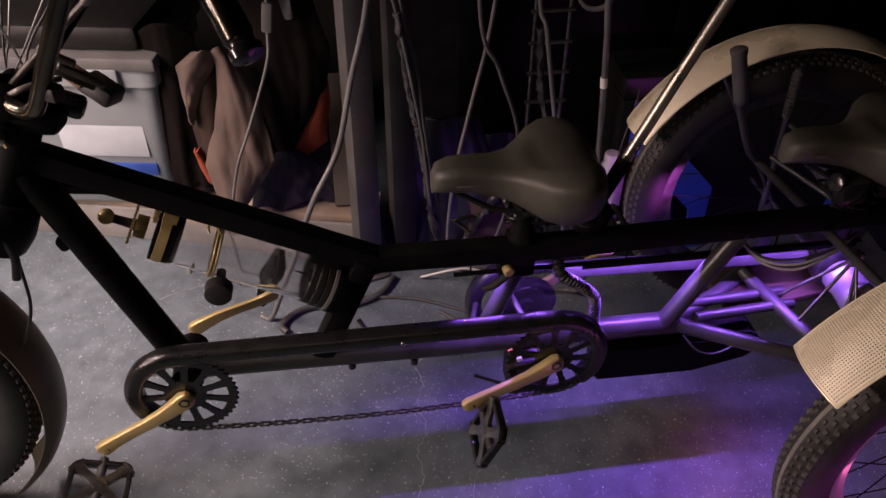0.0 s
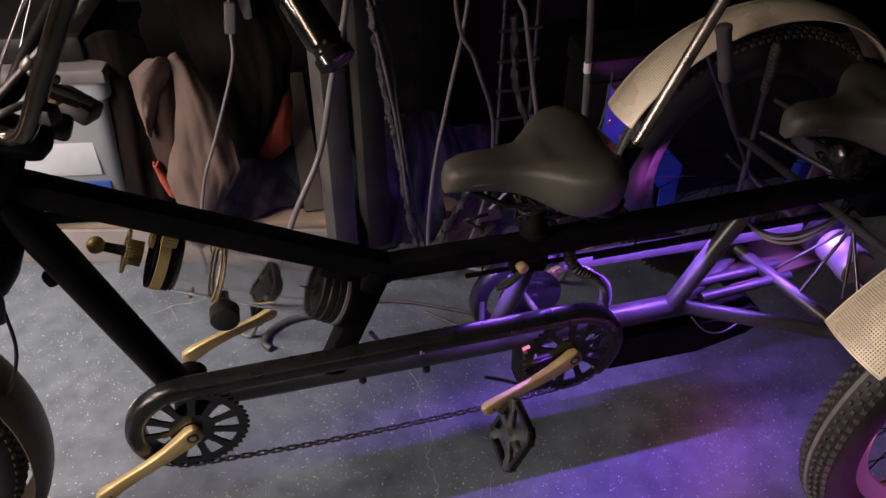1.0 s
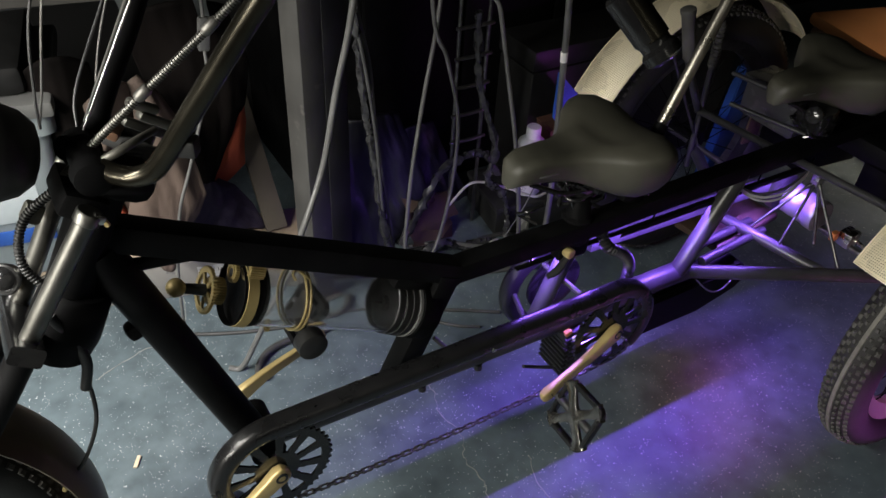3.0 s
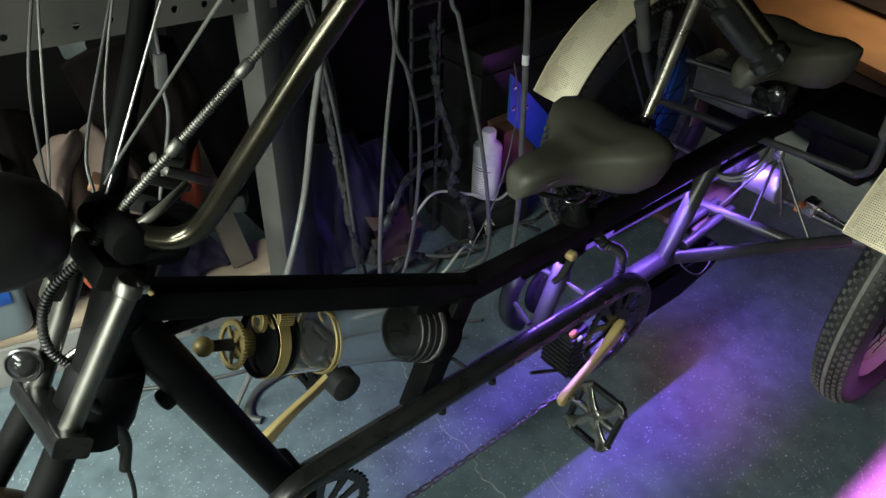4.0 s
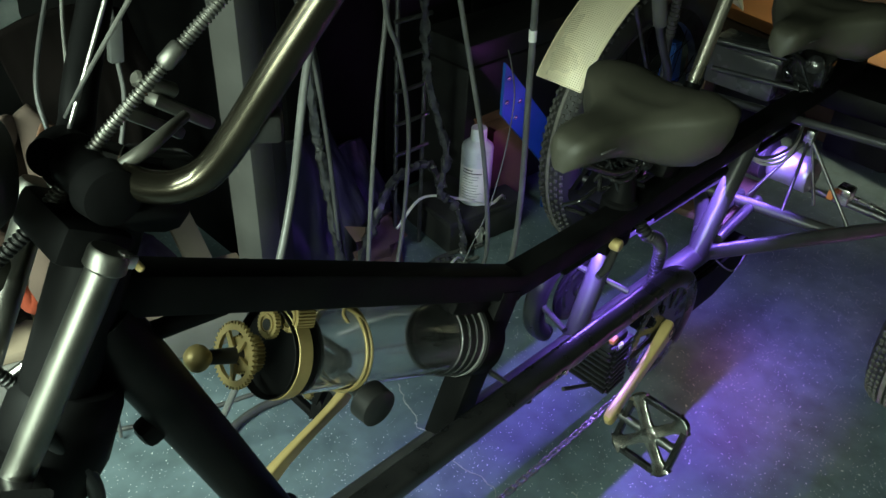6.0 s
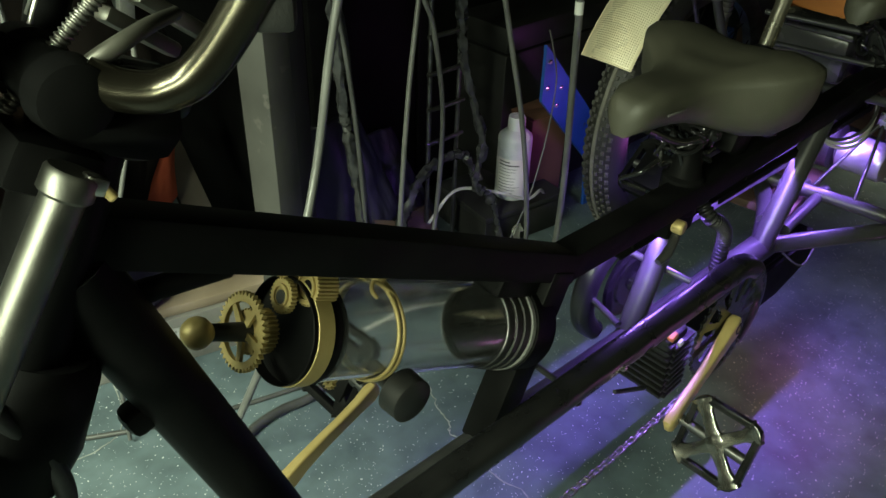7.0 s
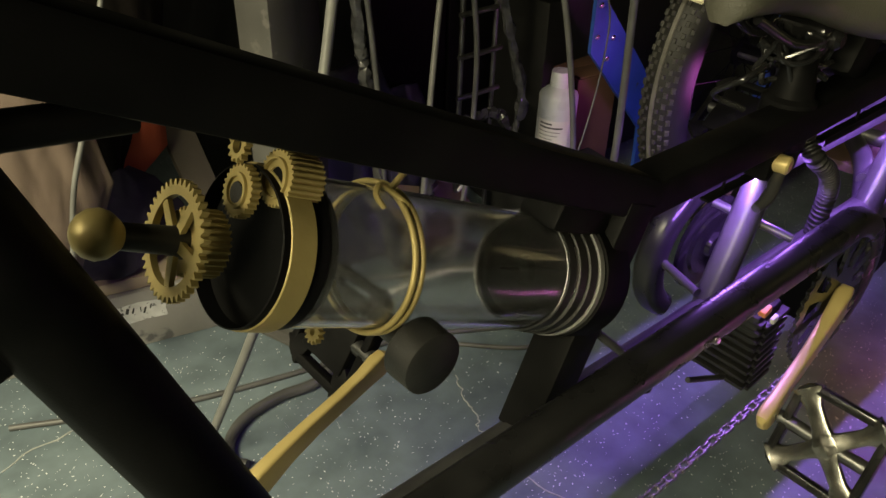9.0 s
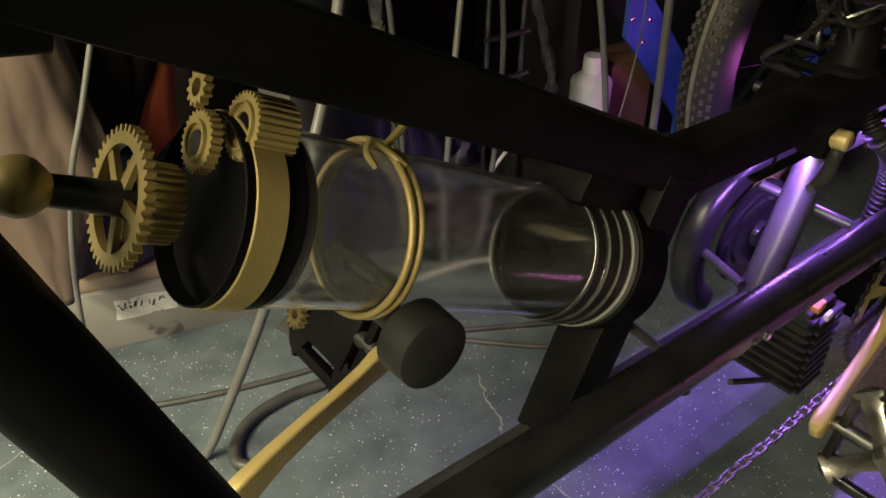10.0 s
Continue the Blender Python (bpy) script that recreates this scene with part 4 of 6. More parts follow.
rod("brake_hose", [(-0.215, -0.03, 0.70), (-0.20, -0.035, 0.66), (-0.195, -0.035, 0.62), (-0.205, -0.035, 0.58)], 0.0065, BLACK_PLASTIC, curve=6)

lamp_body = part("head_lamp", lathe_bm((-0.176, 0.01, 0.878), (-0.95, 0.0, 0.31), [(0, 0.02), (0.004, 0.032), (0.018, 0.044), (0.045, 0.053), (0.08, 0.056), (0.12, 0.057), (0.125, 0.053)], 40), BLACK_PLASTIC, trike, "smooth black rounded head lamp shell")
part("bezel", ring_bm((-0.291, 0.01, 0.915), (-0.95, 0, 0.31), 0.056, 0.004, 40, 8), CHROME, lamp_body)

horn = part("fork_lamp", lathe_bm((-0.240, 0.062, 0.703), (-0.45, -0.75, 0.3), [(0, 0.007), (0.004, 0.013), (0.016, 0.0185), (0.022, 0.0195), (0.024, 0.0175), (0.020, 0.0155)], 32), DARK_STEEL, trike, "small chrome lamp with a round lens")
part("lens", lathe_bm((-0.251, 0.045, 0.711), (-0.45, -0.75, 0.3), [(0, 0.0155), (0.004, 0.013), (0.007, 0.006), (0.008, 0.001)], 28), GLOSS_BLACK, horn)
part("cable_stop", box_bm((-0.199, 0.04, 0.792), (0.022, 0.016, 0.026), turn_y(33), 0.005), PALE_ALLOY, trike, "pale cast cable stop")
rod("lamp_arm", [(-0.181, 0.04, 0.707), (-0.196, 0.042, 0.702), (-0.212, 0.048, 0.692)], 0.0042, STEEL, curve=4, sides=10)
rod("lamp_bracket", [(-0.245, 0.08, 0.675), (-0.255, 0.06, 0.645), (-0.28, 0.05, 0.61)], 0.007, DARK_STEEL, curve=4)

# handlebars: tall swept tubes
STEM_TOP = [(-0.124, -0.034, 0.873), (-0.110, -0.045, 0.866), (-0.092, -0.058, 0.867), (-0.072, -0.073, 0.886), (-0.03, -0.103, 0.962), (0.034, -0.145, 1.074), (0.095, -0.19, 1.17), (0.145, -0.26, 1.21), (0.19, -0.34, 1.165), (0.228, -0.405, 1.098)]
rod("handlebar", STEM_TOP, 0.0112, BAR_STEEL, curve=8, label="tall swept steel handlebar", sides=20)
rod("handlebar", [(-0.150, 0.015, 0.876), (-0.135, 0.03, 0.866), (-0.112, 0.06, 0.868), (-0.092, 0.083, 0.893), (-0.03, 0.145, 0.965), (0.03, 0.20, 1.06), (0.10, 0.25, 1.17), (0.15, 0.33, 1.20), (0.20, 0.42, 1.14)], 0.0128, BLACK_PAINT, curve=8, label="tall swept black handlebar", sides=20)
part("handlebar_clamp", lathe_bm((-0.134, -0.048, 0.866), (0.0, 1, 0), [(0, 0.012), (0.003, 0.019), (0.020, 0.021), (0.024, 0.017), (0.060, 0.017), (0.064, 0.021), (0.085, 0.019), (0.088, 0.012)], 24), BLACK_PAINT, trike)
part("bar_end", lathe_bm((0.212, -0.376, 1.124), (0.36, -0.58, -0.62), [(0, 0.011), (0.003, 0.0135), (0.040, 0.0135), (0.043, 0.0118), (0.047, 0.0118), (0.050, 0.0145), (0.057, 0.0145), (0.06, 0.009)], 22), GLOSS_BLACK, trike, "glossy black bar end")
part("lever_clamp", box_bm((-0.075, 0.02, 0.838), (0.055, 0.03, 0.03), turn_y(25), 0.008), GLOSS_BLACK, trike)
part("horn_button", box_bm((-0.068, 0.165, 0.785), (0.058, 0.045, 0.028), turn_y(30) @ turn_z(-25), 0.006), BLACK_PLASTIC, trike)
part("horn_cap", box_bm((-0.094, 0.155, 0.813), (0.04, 0.04, 0.012), turn_y(30) @ turn_z(-25), 0.003), COPPER, trike, "copper-coloured cap")

part("clutch_lever", tube_bm([(-0.128, -0.022, 0.868), (-0.119, -0.030, 0.878), (-0.104, -0.034, 0.886), (-0.085, -0.026, 0.889), (-0.06, -0.006, 0.886)], [0.004, 0.005, 0.005, 0.0045, 0.004], 10, 6), PALE_ALLOY, trike, "pale curved lever blade")
part("lever_bolt", lathe_bm((-0.121, -0.026, 0.858), (-0.15, -0.3, 0.9), [(0, 0.0045), (0.012, 0.0045), (0.013, 0.0062), (0.018, 0.0062), (0.019, 0.004)], 14), STEEL, trike, "bright bolt head")
part("switch_block", box_bm((-0.045, -0.085, 0.905), (0.022, 0.02, 0.02), turn_z(-35), 0.004), BLACK_PLASTIC, trike)
part("lever_perch", box_bm((-0.108, -0.004, 0.838), (0.080, 0.055, 0.046), turn_y(25), 0.021), BLACK_PAINT, trike)
part("far_lever", box_bm((-0.045, 0.03, 0.872), (0.065, 0.014, 0.010), turn_z(15) @ turn_y(38), 0.003), PALE_ALLOY, trike, "pale flat lever")
part("far_lever", box_bm((-0.062, 0.045, 0.862), (0.06, 0.014, 0.010), turn_z(15) @ turn_y(38), 0.003), PALE_ALLOY, trike, "pale flat lever")
part("lever_barrel", lathe_bm((-0.078, 0.024, 0.909), (0.75, 0.10, -0.5), [(0, 0.004), (0.002, 0.0060), (0.034, 0.0060), (0.036, 0.004)], 16), PALE_ALLOY, trike)
part("armoured_hose", cable_hose([(-0.165, 0.008, 0.842), (-0.10, -0.005, 0.902), (0.009, -0.029, 0.999), (0.09, -0.05, 1.075), (0.2, -0.1, 1.18)], 0.0048, 0.0032), HOSE_STEEL, trike, "ridged steel armoured hose")
part("hose_joint", lathe_bm((-0.072, -0.011, 0.9275), (0.73, -0.16, 0.66), [(0, 0.0048), (0.002, 0.0062), (0.016, 0.0062), (0.018, 0.0048)], 16), HOSE_STEEL, trike)
part("hose_joint", lathe_bm((0.002, -0.0275, 0.993), (0.73, -0.16, 0.66), [(0, 0.0048), (0.002, 0.0060), (0.016, 0.0060), (0.018, 0.0048)], 16), HOSE_STEEL, trike)
for a, b, c in (((-0.122, 0.045, 0.885), (-0.110, 0.003, 0.935), (-0.045, -0.27, 1.23)), ((-0.128, 0.028, 0.882), (-0.10, 0.037, 0.925), (0.06, 0.09, 1.17))):
    rod("control_cable", [a, b, V(*b).lerp(V(*c), 0.5), c], 0.0015, WIRE_STEEL, curve=6, sides=8, label="bare steel control cable")
rod("control_cable", [(-0.13, 0.065, 0.865), (-0.118, 0.095, 0.90), (-0.06, 0.155, 0.975), (0.0, 0.205, 1.06), (0.06, 0.25, 1.15)], 0.0019, DARK_CABLE, curve=8, sides=8, label="dark control cable along the bar")
rod("control_cable", [(-0.125, 0.065, 0.86), (-0.105, 0.08, 0.885), (-0.075, 0.125, 0.95), (-0.01, 0.185, 1.06), (0.06, 0.24, 1.16)], 0.0014, WIRE_STEEL, curve=8, sides=8, label="bare steel control cable")
rod("control_cable", [(-0.165, 0.095, 0.86), (-0.16, 0.105, 0.898), (-0.143, 0.127, 0.973), (-0.10, 0.17, 1.06), (-0.06, 0.2, 1.15)], 0.0017, DARK_CABLE, curve=8, sides=8, label="dark control cable")
rod("control_cable", [(-0.166, 0.095, 0.86), (-0.152, 0.105, 0.90), (-0.130, 0.127, 0.975), (-0.097, 0.17, 1.06), (-0.06, 0.2, 1.15)], 0.0015, WIRE_STEEL, curve=8, sides=8, label="bare steel control cable")
part("ridged_hose", cable_hose([(-0.165, 0.02, 0.83), (-0.21, 0.03, 0.79), (-0.225, 0.02, 0.74), (-0.20, 0.01, 0.69)], 0.0056, 0.0042), BLACK_PLASTIC, trike, "ridged black cable hose")
rod("control_cable", [(-0.20, -0.02, 0.60), (-0.205, -0.03, 0.52), (-0.235, -0.03, 0.45), (-0.262, -0.028, 0.425)], 0.0028, BLACK_PLASTIC, curve=8, sides=8)
part("fender_fitting", tube_bm([(-0.268, -0.034, 0.44), (-0.262, -0.028, 0.425), (-0.27, -0.028, 0.405)], 0.0035, 8, 4), GOLD_PAINT, trike)

# ---- the plasma tube hung below the top tube
AX0, AXD = V(-0.071, 0.024, 0.641), V(0.8965, -0.02, -0.4426).normalized()


def along(s, up=0.0, side=0.0):
    d, a, b = AXD, V(0, -1, 0), None
    n = AXD.cross(V(0, -1, 0)).normalized()
    n = -n if n.z < 0 else n
    return AX0 + AXD * s + n * up + V(0, -1, 0) * side


tube = part("plasma_tube", lathe_bm(along(0.100), AXD, [(0, 0.0440), (0.001, 0.0452), (0.256, 0.0452), (0.257, 0.0440), (0.256, 0.0425), (0.001, 0.0425)], 64, close=False), GLASS, trike, "clear unlit glass plasma tube between black caps")
part("knob", lathe_bm(along(-0.0125), AXD, [(0.0, 0.0001), (0.001, 0.0048), (0.0035, 0.0088), (0.0075, 0.0118), (0.0125, 0.013), (0.0175, 0.0118), (0.0215, 0.0088), (0.0245, 0.006)], 28), BRASS, tube, "brass ball knob")
part("handle", lathe_bm(along(0.010), AXD, [(0, 0.0062), (0.002, 0.0070), (0.028, 0.0078), (0.034, 0.0095), (0.040, 0.0095), (0.042, 0.006)], 20), BLACK_PLASTIC, tube)
part("gear", gear(bmesh.new(), along(0.038), AXD, 0.0322, 40, 0.0032, 0.0042, spokes=5), BRASS, tube, "spoked brass gear wheel", angle=25)
for k in range(5):
    part("gear_spoke", gear_spoke(bmesh.new(), along(0.038), AXD, 0.0322, 0.0042, 2 * math.pi * k / 5), BRASS, tube)
part("gear_hub", lathe_bm(along(0.0375), AXD, [(0, 0.0002), (0, 0.0077), (0.0052, 0.0077), (0.0052, 0.0002)], 20), BRASS, tube)
part("gear", gear(bmesh.new(), along(0.0440), AXD, 0.0185, 30, 0.0022, 0.018, hole=0.004), BRASS, tube, "brass pinion", angle=25)
part("cup", lathe_bm(along(0.0745), AXD, [(0.010, 0.004), (0.010, 0.0440), (0.0, 0.0448), (0.0005, 0.0458), (0.030, 0.0458), (0.033, 0.043), (0.038, 0.042)], 56), BLACK_PAINT, tube)
part("band", lathe_bm(along(0.0790), AXD, [(0, 0.0456), (0.0006, 0.0468), (0.0155, 0.0474), (0.016, 0.0456)], 64, close=False), BRASS, tube, "brass band")
for s in (0.168, 0.174):
    part("wire_ring", ring_bm(along(s), (AXD + V(0.10, 0, 0.05)).normalized(), 0.0478, 0.0021, 64, 10), BRASS, tube, "brass wire ring")
part("wire_ring", tube_bm([along(0.168, 0.044, 0.020), along(0.158, 0.049, 0.012), along(0.150, 0.051, 0.010), along(0.146, 0.046, 0.014), along(0.15, 0.040, 0.02)], 0.0020, 8, 6), BRASS, tube)
part("wire_end", tube_bm([along(0.160, 0.048, 0.008), along(0.172, 0.062, 0.004)], 0.0022, 8), BRASS, tube)
part("electrode", lathe_bm(along(0.331), AXD, [(-0.03, 0.0008), (-0.008, 0.002), (-0.006, 0.009), (0.0, 0.012), (0.001, 0.036), (0.004, 0.0415), (0.02, 0.0415)], 40), BLACK_PAINT, tube)
for s, r in ((0.326, 0.0476), (0.338, 0.0490), (0.350, 0.0502)):
    part("end_ring", lathe_bm(along(s), AXD, [(0, r - 0.004), (0.001, r), (0.010, r), (0.011, r - 0.004)], 56, close=False), BLACK_PLASTIC, tube)
for s, m in ((0.3252, DARK_STEEL), (0.3375, STEEL)):
    part("trim_ring", ring_bm(along(s), AXD, 0.0468, 0.0008, 56, 8), m, tube)
part("end_cap", lathe_bm(along(0.356), AXD, [(0, 0.0470), (0.014, 0.0470), (0.015, 0.0530), (0.048, 0.0530), (0.052, 0.050)], 56), BLACK_PAINT, tube)
part("terminal", lathe_bm(along(0.345, 0.052, 0.004), V(0, -1, 0), [(0, 0.004), (0.004, 0.004), (0.005, 0.006), (0.009, 0.006)], 10), STEEL, tube)
part("terminal", box_bm(along(0.330, 0.053, 0.012), (0.030, 0.008, 0.004), turn_y(26), 0.001), STEEL, tube)
part("glass_lip", lathe_bm(along(0.3620), AXD, [(0, 0.0478), (0.0008, 0.0516), (0.0062, 0.0516), (0.007, 0.0478)], 56, close=False), LID_GREY, tube, "pale grey sealing ring")
# pinions on top of the cup
part("pinion", gear(bmesh.new(), along(0.067, 0.031, -0.002), AXD, 0.0148, 26, 0.0016, 0.0055, hole=0.0052), BRASS, tube, "thin brass pinion with a dark eye", angle=25)
part("pinion_eye", lathe_bm(along(0.0665, 0.0300, -0.002), AXD, [(0, 0.0058), (0.001, 0.0048), (0.007, 0.0045)], 20), BLACK_PLASTIC, tube)
part("pinion_rim", lathe_bm(along(0.0668, 0.031, -0.002), AXD, [(0.001, 0.0075), (-0.0015, 0.0078), (-0.0015, 0.0098), (0.001, 0.0102)], 28, close=False), BRASS, tube)
part("drum", gear(bmesh.new(), along(0.079, 0.045, 0.010), AXD, 0.0158, 30, 0.0016, 0.021, hole=0.0085), BRASS, tube, "ribbed brass drum", angle=25)
part("drum_bore", lathe_bm(along(0.0800, 0.045, 0.010), AXD, [(0, 0.0001), (0, 0.0088), (0.018, 0.0088), (0.018, 0.0001)], 24), BLACK_PAINT, tube)
part("drum_nut", lathe_bm(along(0.0785, 0.045, 0.010), AXD, [(0.004, 0.0062), (0.0005, 0.0062), (0.0005, 0.0098), (-0.0012, 0.0102), (-0.0012, 0.0112), (0.001, 0.0115)], 28, close=False), BRASS, tube)
part("sprocket", gear(bmesh.new(), along(0.064, 0.053, -0.010), AXD, 0.0090, 12, 0.0022, 0.004, hole=0.0042), BRASS, tube, "small brass sprocket", angle=25)
# gear box and knob below
part("small_gear", gear(bmesh.new(), along(0.145, -0.052, 0.004), AXD, 0.008, 12, 0.0022, 0.004, hole=0.0025), BRASS, tube, angle=25)
part("adjuster_knob", lathe_bm((0.083, -0.046, 0.520), (0.0, 1, 0), [(0.0, 0.019), (0.0015, 0.0215), (0.022, 0.0222), (0.024, 0.020), (0.024, 0.008), (0.06, 0.008)], 40), BLACK_PLASTIC, tube, "round black adjuster knob")
part("tube_clamp", box_bm((0.268, 0.012, 0.545), (0.07, 0.04, 0.045), turn_y(27), 0.006), BLACK_PAINT, tube)

# ---- drive under the rear
ctl = bmesh.new()
box(ctl, (0.608, 0.0, 0.245), (0.050, 0.068, 0.12), turn_y(-8), 0.006)
ctrl = part("motor_controller", ctl, BLACK_PLASTIC, trike, "finned black motor controller box")
for k in range(9):
    part("fin", box_bm((0.582, -0.002, 0.197 + 0.0118 * k), (0.012, 0.072, 0.0052), turn_y(-8), 0.001), BLACK_PLASTIC, ctrl)
    part("fin", box_bm((0.607, -0.037, 0.197 + 0.0118 * k), (0.046, 0.010, 0.0052), turn_y(-8), 0.001), BLACK_PLASTIC, ctrl)
part("connector", box_bm((0.575, -0.036, 0.316), (0.015, 0.010, 0.010), turn_y(-20), 0.002), ORANGE, ctrl, "orange power connector")
part("connector", box_bm((0.587, -0.044, 0.303), (0.010, 0.005, 0.009), turn_y(-20), 0.001), PAPER, ctrl)
rod("bracket_rod", [(0.512, 0.0, 0.222), (0.58, -0.012, 0.196)], 0.0035, DARK_STEEL)
bat = bmesh.new()
plate(bat, [(0.745, 0.198), (0.945, 0.196), (1.05, 0.222), (1.085, 0.25), (1.06, 0.29), (0.745, 0.29)], -0.028, 0.038)
bmesh.ops.bevel(bat, geom=bat.edges[:], offset=0.008, segments=3, affect="EDGES")
part("battery_case", bat, BLACK_PAINT, trike, "long black battery case below the frame")
rod("battery_wire", [(0.905, -0.03, 0.31), (0.93, -0.05, 0.285), (0.97, -0.05, 0.272), (1.02, -0.04, 0.285)], 0.0018, DARK_CABLE, curve=6, sides=8)
motor = part("motor", lathe_bm((1.235, -0.050, 0.368), (0.05, 1, 0), [(0, 0.014), (0.002, 0.033), (0.006, 0.036), (0.024, 0.036), (0.026, 0.0345), (0.062, 0.0345), (0.064, 0.036), (0.084, 0.036), (0.088, 0.032), (0.098, 0.016)], 44), MOTOR_GREY, trike, "pale cast aluminium drive motor")
part("gear_case", lathe_bm((1.24, 0.045, 0.368), (0, 1, 0), [(0, 0.02), (0.004, 0.045), (0.03, 0.045), (0.034, 0.035)], 36), DARK_STEEL, motor)
for a, b in (((1.203, -0.026, 0.463), (1.172, -0.162, 0.324)), ((1.203, -0.026, 0.463), (1.11, -0.05, 0.325)), ((1.203, -0.026, 0.463), (1.115, 0.03, 0.33)), ((1.206, -0.028, 0.463), (1.19, -0.08, 0.335))):
    rod("motor_stay", [a, b], 0.0033, DARK_STEEL)
part("stay_clamp", box_bm((1.203, -0.026, 0.462), (0.02, 0.018, 0.03), None, 0.003), STEEL, trike)
for k, dz in enumerate((0.0, 0.012, 0.024)):
    rod("power_wire", [(0.985, 0.03, 0.50), (1.03, -0.01, 0.458 + dz * 0.5), (1.09, -0.03, 0.452 + dz), (1.16, -0.02, 0.475 + dz * 0.6), (1.205, 0.0, 0.50)], 0.0026, WHITE_CABLE if k < 2 else DARK_CABLE, curve=7, sides=8)
rod("axle_rod", [(1.27, -0.10, 0.345), (1.252, -0.29, 0.336)], 0.0045, STEEL)
part("rear_carrier", box_bm((1.42, 0.0, 0.50), (0.20, 0.36, 0.05), None, 0.012), BLACK_PAINT, trike)
tub = part("storage_box", box_bm((1.285, 0.165, 0.520), (0.085, 0.155, 0.085), None, 0.010), TUB_GREY, trike, "smoky grey plastic storage box behind the seat post")
part("box_lid", box_bm((1.285, 0.165, 0.568), (0.094, 0.165, 0.012), None, 0.004), TUB_GREY, tub)
part("side_panel", box_bm((1.42, 0.305, 0.395), (0.052, 0.006, 0.16), turn_y(4), 0.002), DECK_WOOD, trike, "brown board standing against the rear tray")
part("deck_board", box_bm((1.125, 0.095, 0.303), (0.22, 0.120, 0.016), turn_z(8), 0.003), DECK_WOOD, trike, "brown board laid across the rear chassis")
for y, z in ((0.215, 0.36), (-0.065, 0.39)):
    tub = part("rear_tray", box_bm((1.53, y, z), (0.20, 0.15, 0.11), turn_z(-6), 0.012), BLACK_PAINT, trike, "matte black tray under the rear carrier")
    rim = rounded_square(0.104, 0.079, 0.25, 4)
    part("tray_rim", sweep(bmesh.new(), [V(1.53, y, z + 0.058) + turn_z(-6) @ V(px, py, 0) for px, py in rim], 0.005, 8, closed=True, up=(0, 0, 1)), DARK_STEEL, tub)
part("axle_box", box_bm((1.255, -0.11, 0.35), (0.035, 0.03, 0.035), None, 0.004), STEEL, trike)
part("orange_clip", box_bm((1.225, -0.095, 0.355), (0.018, 0.012, 0.02), None, 0.002), ORANGE, trike)


# ---------------------------------------------------------------- along the back of the place
def post(x, y, half, turn, h, mat, label):
    bm = sweep(bmesh.new(), [(x, y, 0), (x, y, h)], half, section=rounded_square(1, 1, 0.08, 2), up=(math.cos(radians(turn)), math.sin(radians(turn)), 0))
    ob = thing("post", label, "post", (x, y, 0), "posts of the bench")
    part("upright", bm, mat, ob)
    part("foot_plate", box_bm((x, y, 0.004), (half * 3, half * 3, 0.008), turn_z(turn), 0.002), mat, ob)
    return ob


post(0.337, 0.60, 0.029, 18, 1.6, GREY_PAINT, "grey painted square steel post on the floor")
post(0.440, 0.72, 0.030, 10, 1.6, DARK_PAINT, "dark painted square steel post on the floor")

# perforated steel rail across the posts
def drilled_plate(name, origin, across, up, n, m, pitch, hole, mat, parent, thick):
    """A flat plate with a grid of round holes."""
    verts, faces, index = [], [], {}
    o, a, b = Vector(origin), Vector(across).normalized() * pitch, Vector(up).normalized() * pitch

    def grid(i, j):
        if (i, j) not in index:
            index[i, j] = len(verts)
            verts.append(o + a * i + b * j)
        return index[i, j]

    for i in range(n):
        for j in range(m):
            q = [grid(i, j), grid(i + 1, j), grid(i + 1, j + 1), grid(i, j + 1)]
            c = []
            for k in range(16):
                t = radians(-135 + 22.5 * k)
                c.append(len(verts))
                verts.append(o + a * (i + 0.5) + b * (j + 0.5) + (a * math.cos(t) + b * math.sin(t)) * hole / pitch)
            for k in range(4):
                j2 = (k + 1) % 4
                for s in (0, 1):
                    faces.append((q[k], c[4 * k + s + 1], c[4 * k + s]))
                faces.append((q[k], q[j2], c[4 * k + 2]))
                for s in (2, 3):
                    faces.append((q[j2], c[(4 * k + s + 1) % 16], c[4 * k + s]))
    me = bpy.data.meshes.new(name)
    me.from_pydata([p - o for p in verts], [], faces)
    me.materials.append(mat)
    ob = new(name, me)
    if parent is not None:
        ob.parent = parent
    ob.location = o - (base_of(parent) if parent is not None else V(0, 0, 0))
    sol = ob.modifiers.new("thickness", "SOLIDIFY")
    sol.thickness = thick
    return ob


bench = thing("work_bench", "grey steel work bench with a drilled front rail and dark top", "bench", (-0.15, 0.62, 0))
drilled_plate("front_rail", (-0.98, 0.675, 0.835), (1, -0.075, -0.035), (0.02, 0, 1), 26, 3, 0.052, 0.0062, RAIL_PAINT, bench, 0.005)
part("bench_top", box_bm((-0.3, 1.10, 1.10), (1.45, 0.58, 0.03), turn_z(-4), 0.004), DARK_PAINT, bench)
part("bench_leg", box_bm((-0.95, 0.72, 0.5), (0.05, 0.05, 1.0), None, 0.004), DARK_PAINT, bench)
part("bench_bracket", box_bm((-0.95, 1.05, 1.075), (0.04, 0.7, 0.03), None, 0.003), DARK_PAINT, bench)
part("bench_bracket", box_bm((0.30, 1.03, 1.075), (0.04, 0.74, 0.03), None, 0.003), DARK_PAINT, bench)
part("lower_rail", box_bm((-0.30, 0.66, 0.80), (1.3, 0.012, 0.02), turn_z(-4), 0.003), DARK_PAINT, bench)

# low timber sill with a grey face
sill_turn = turn_z(-14.5)
sill = thing("timber_sill", "low grey-faced timber platform with a worn pale top edge", "platform", (-0.1, 0.83, 0))
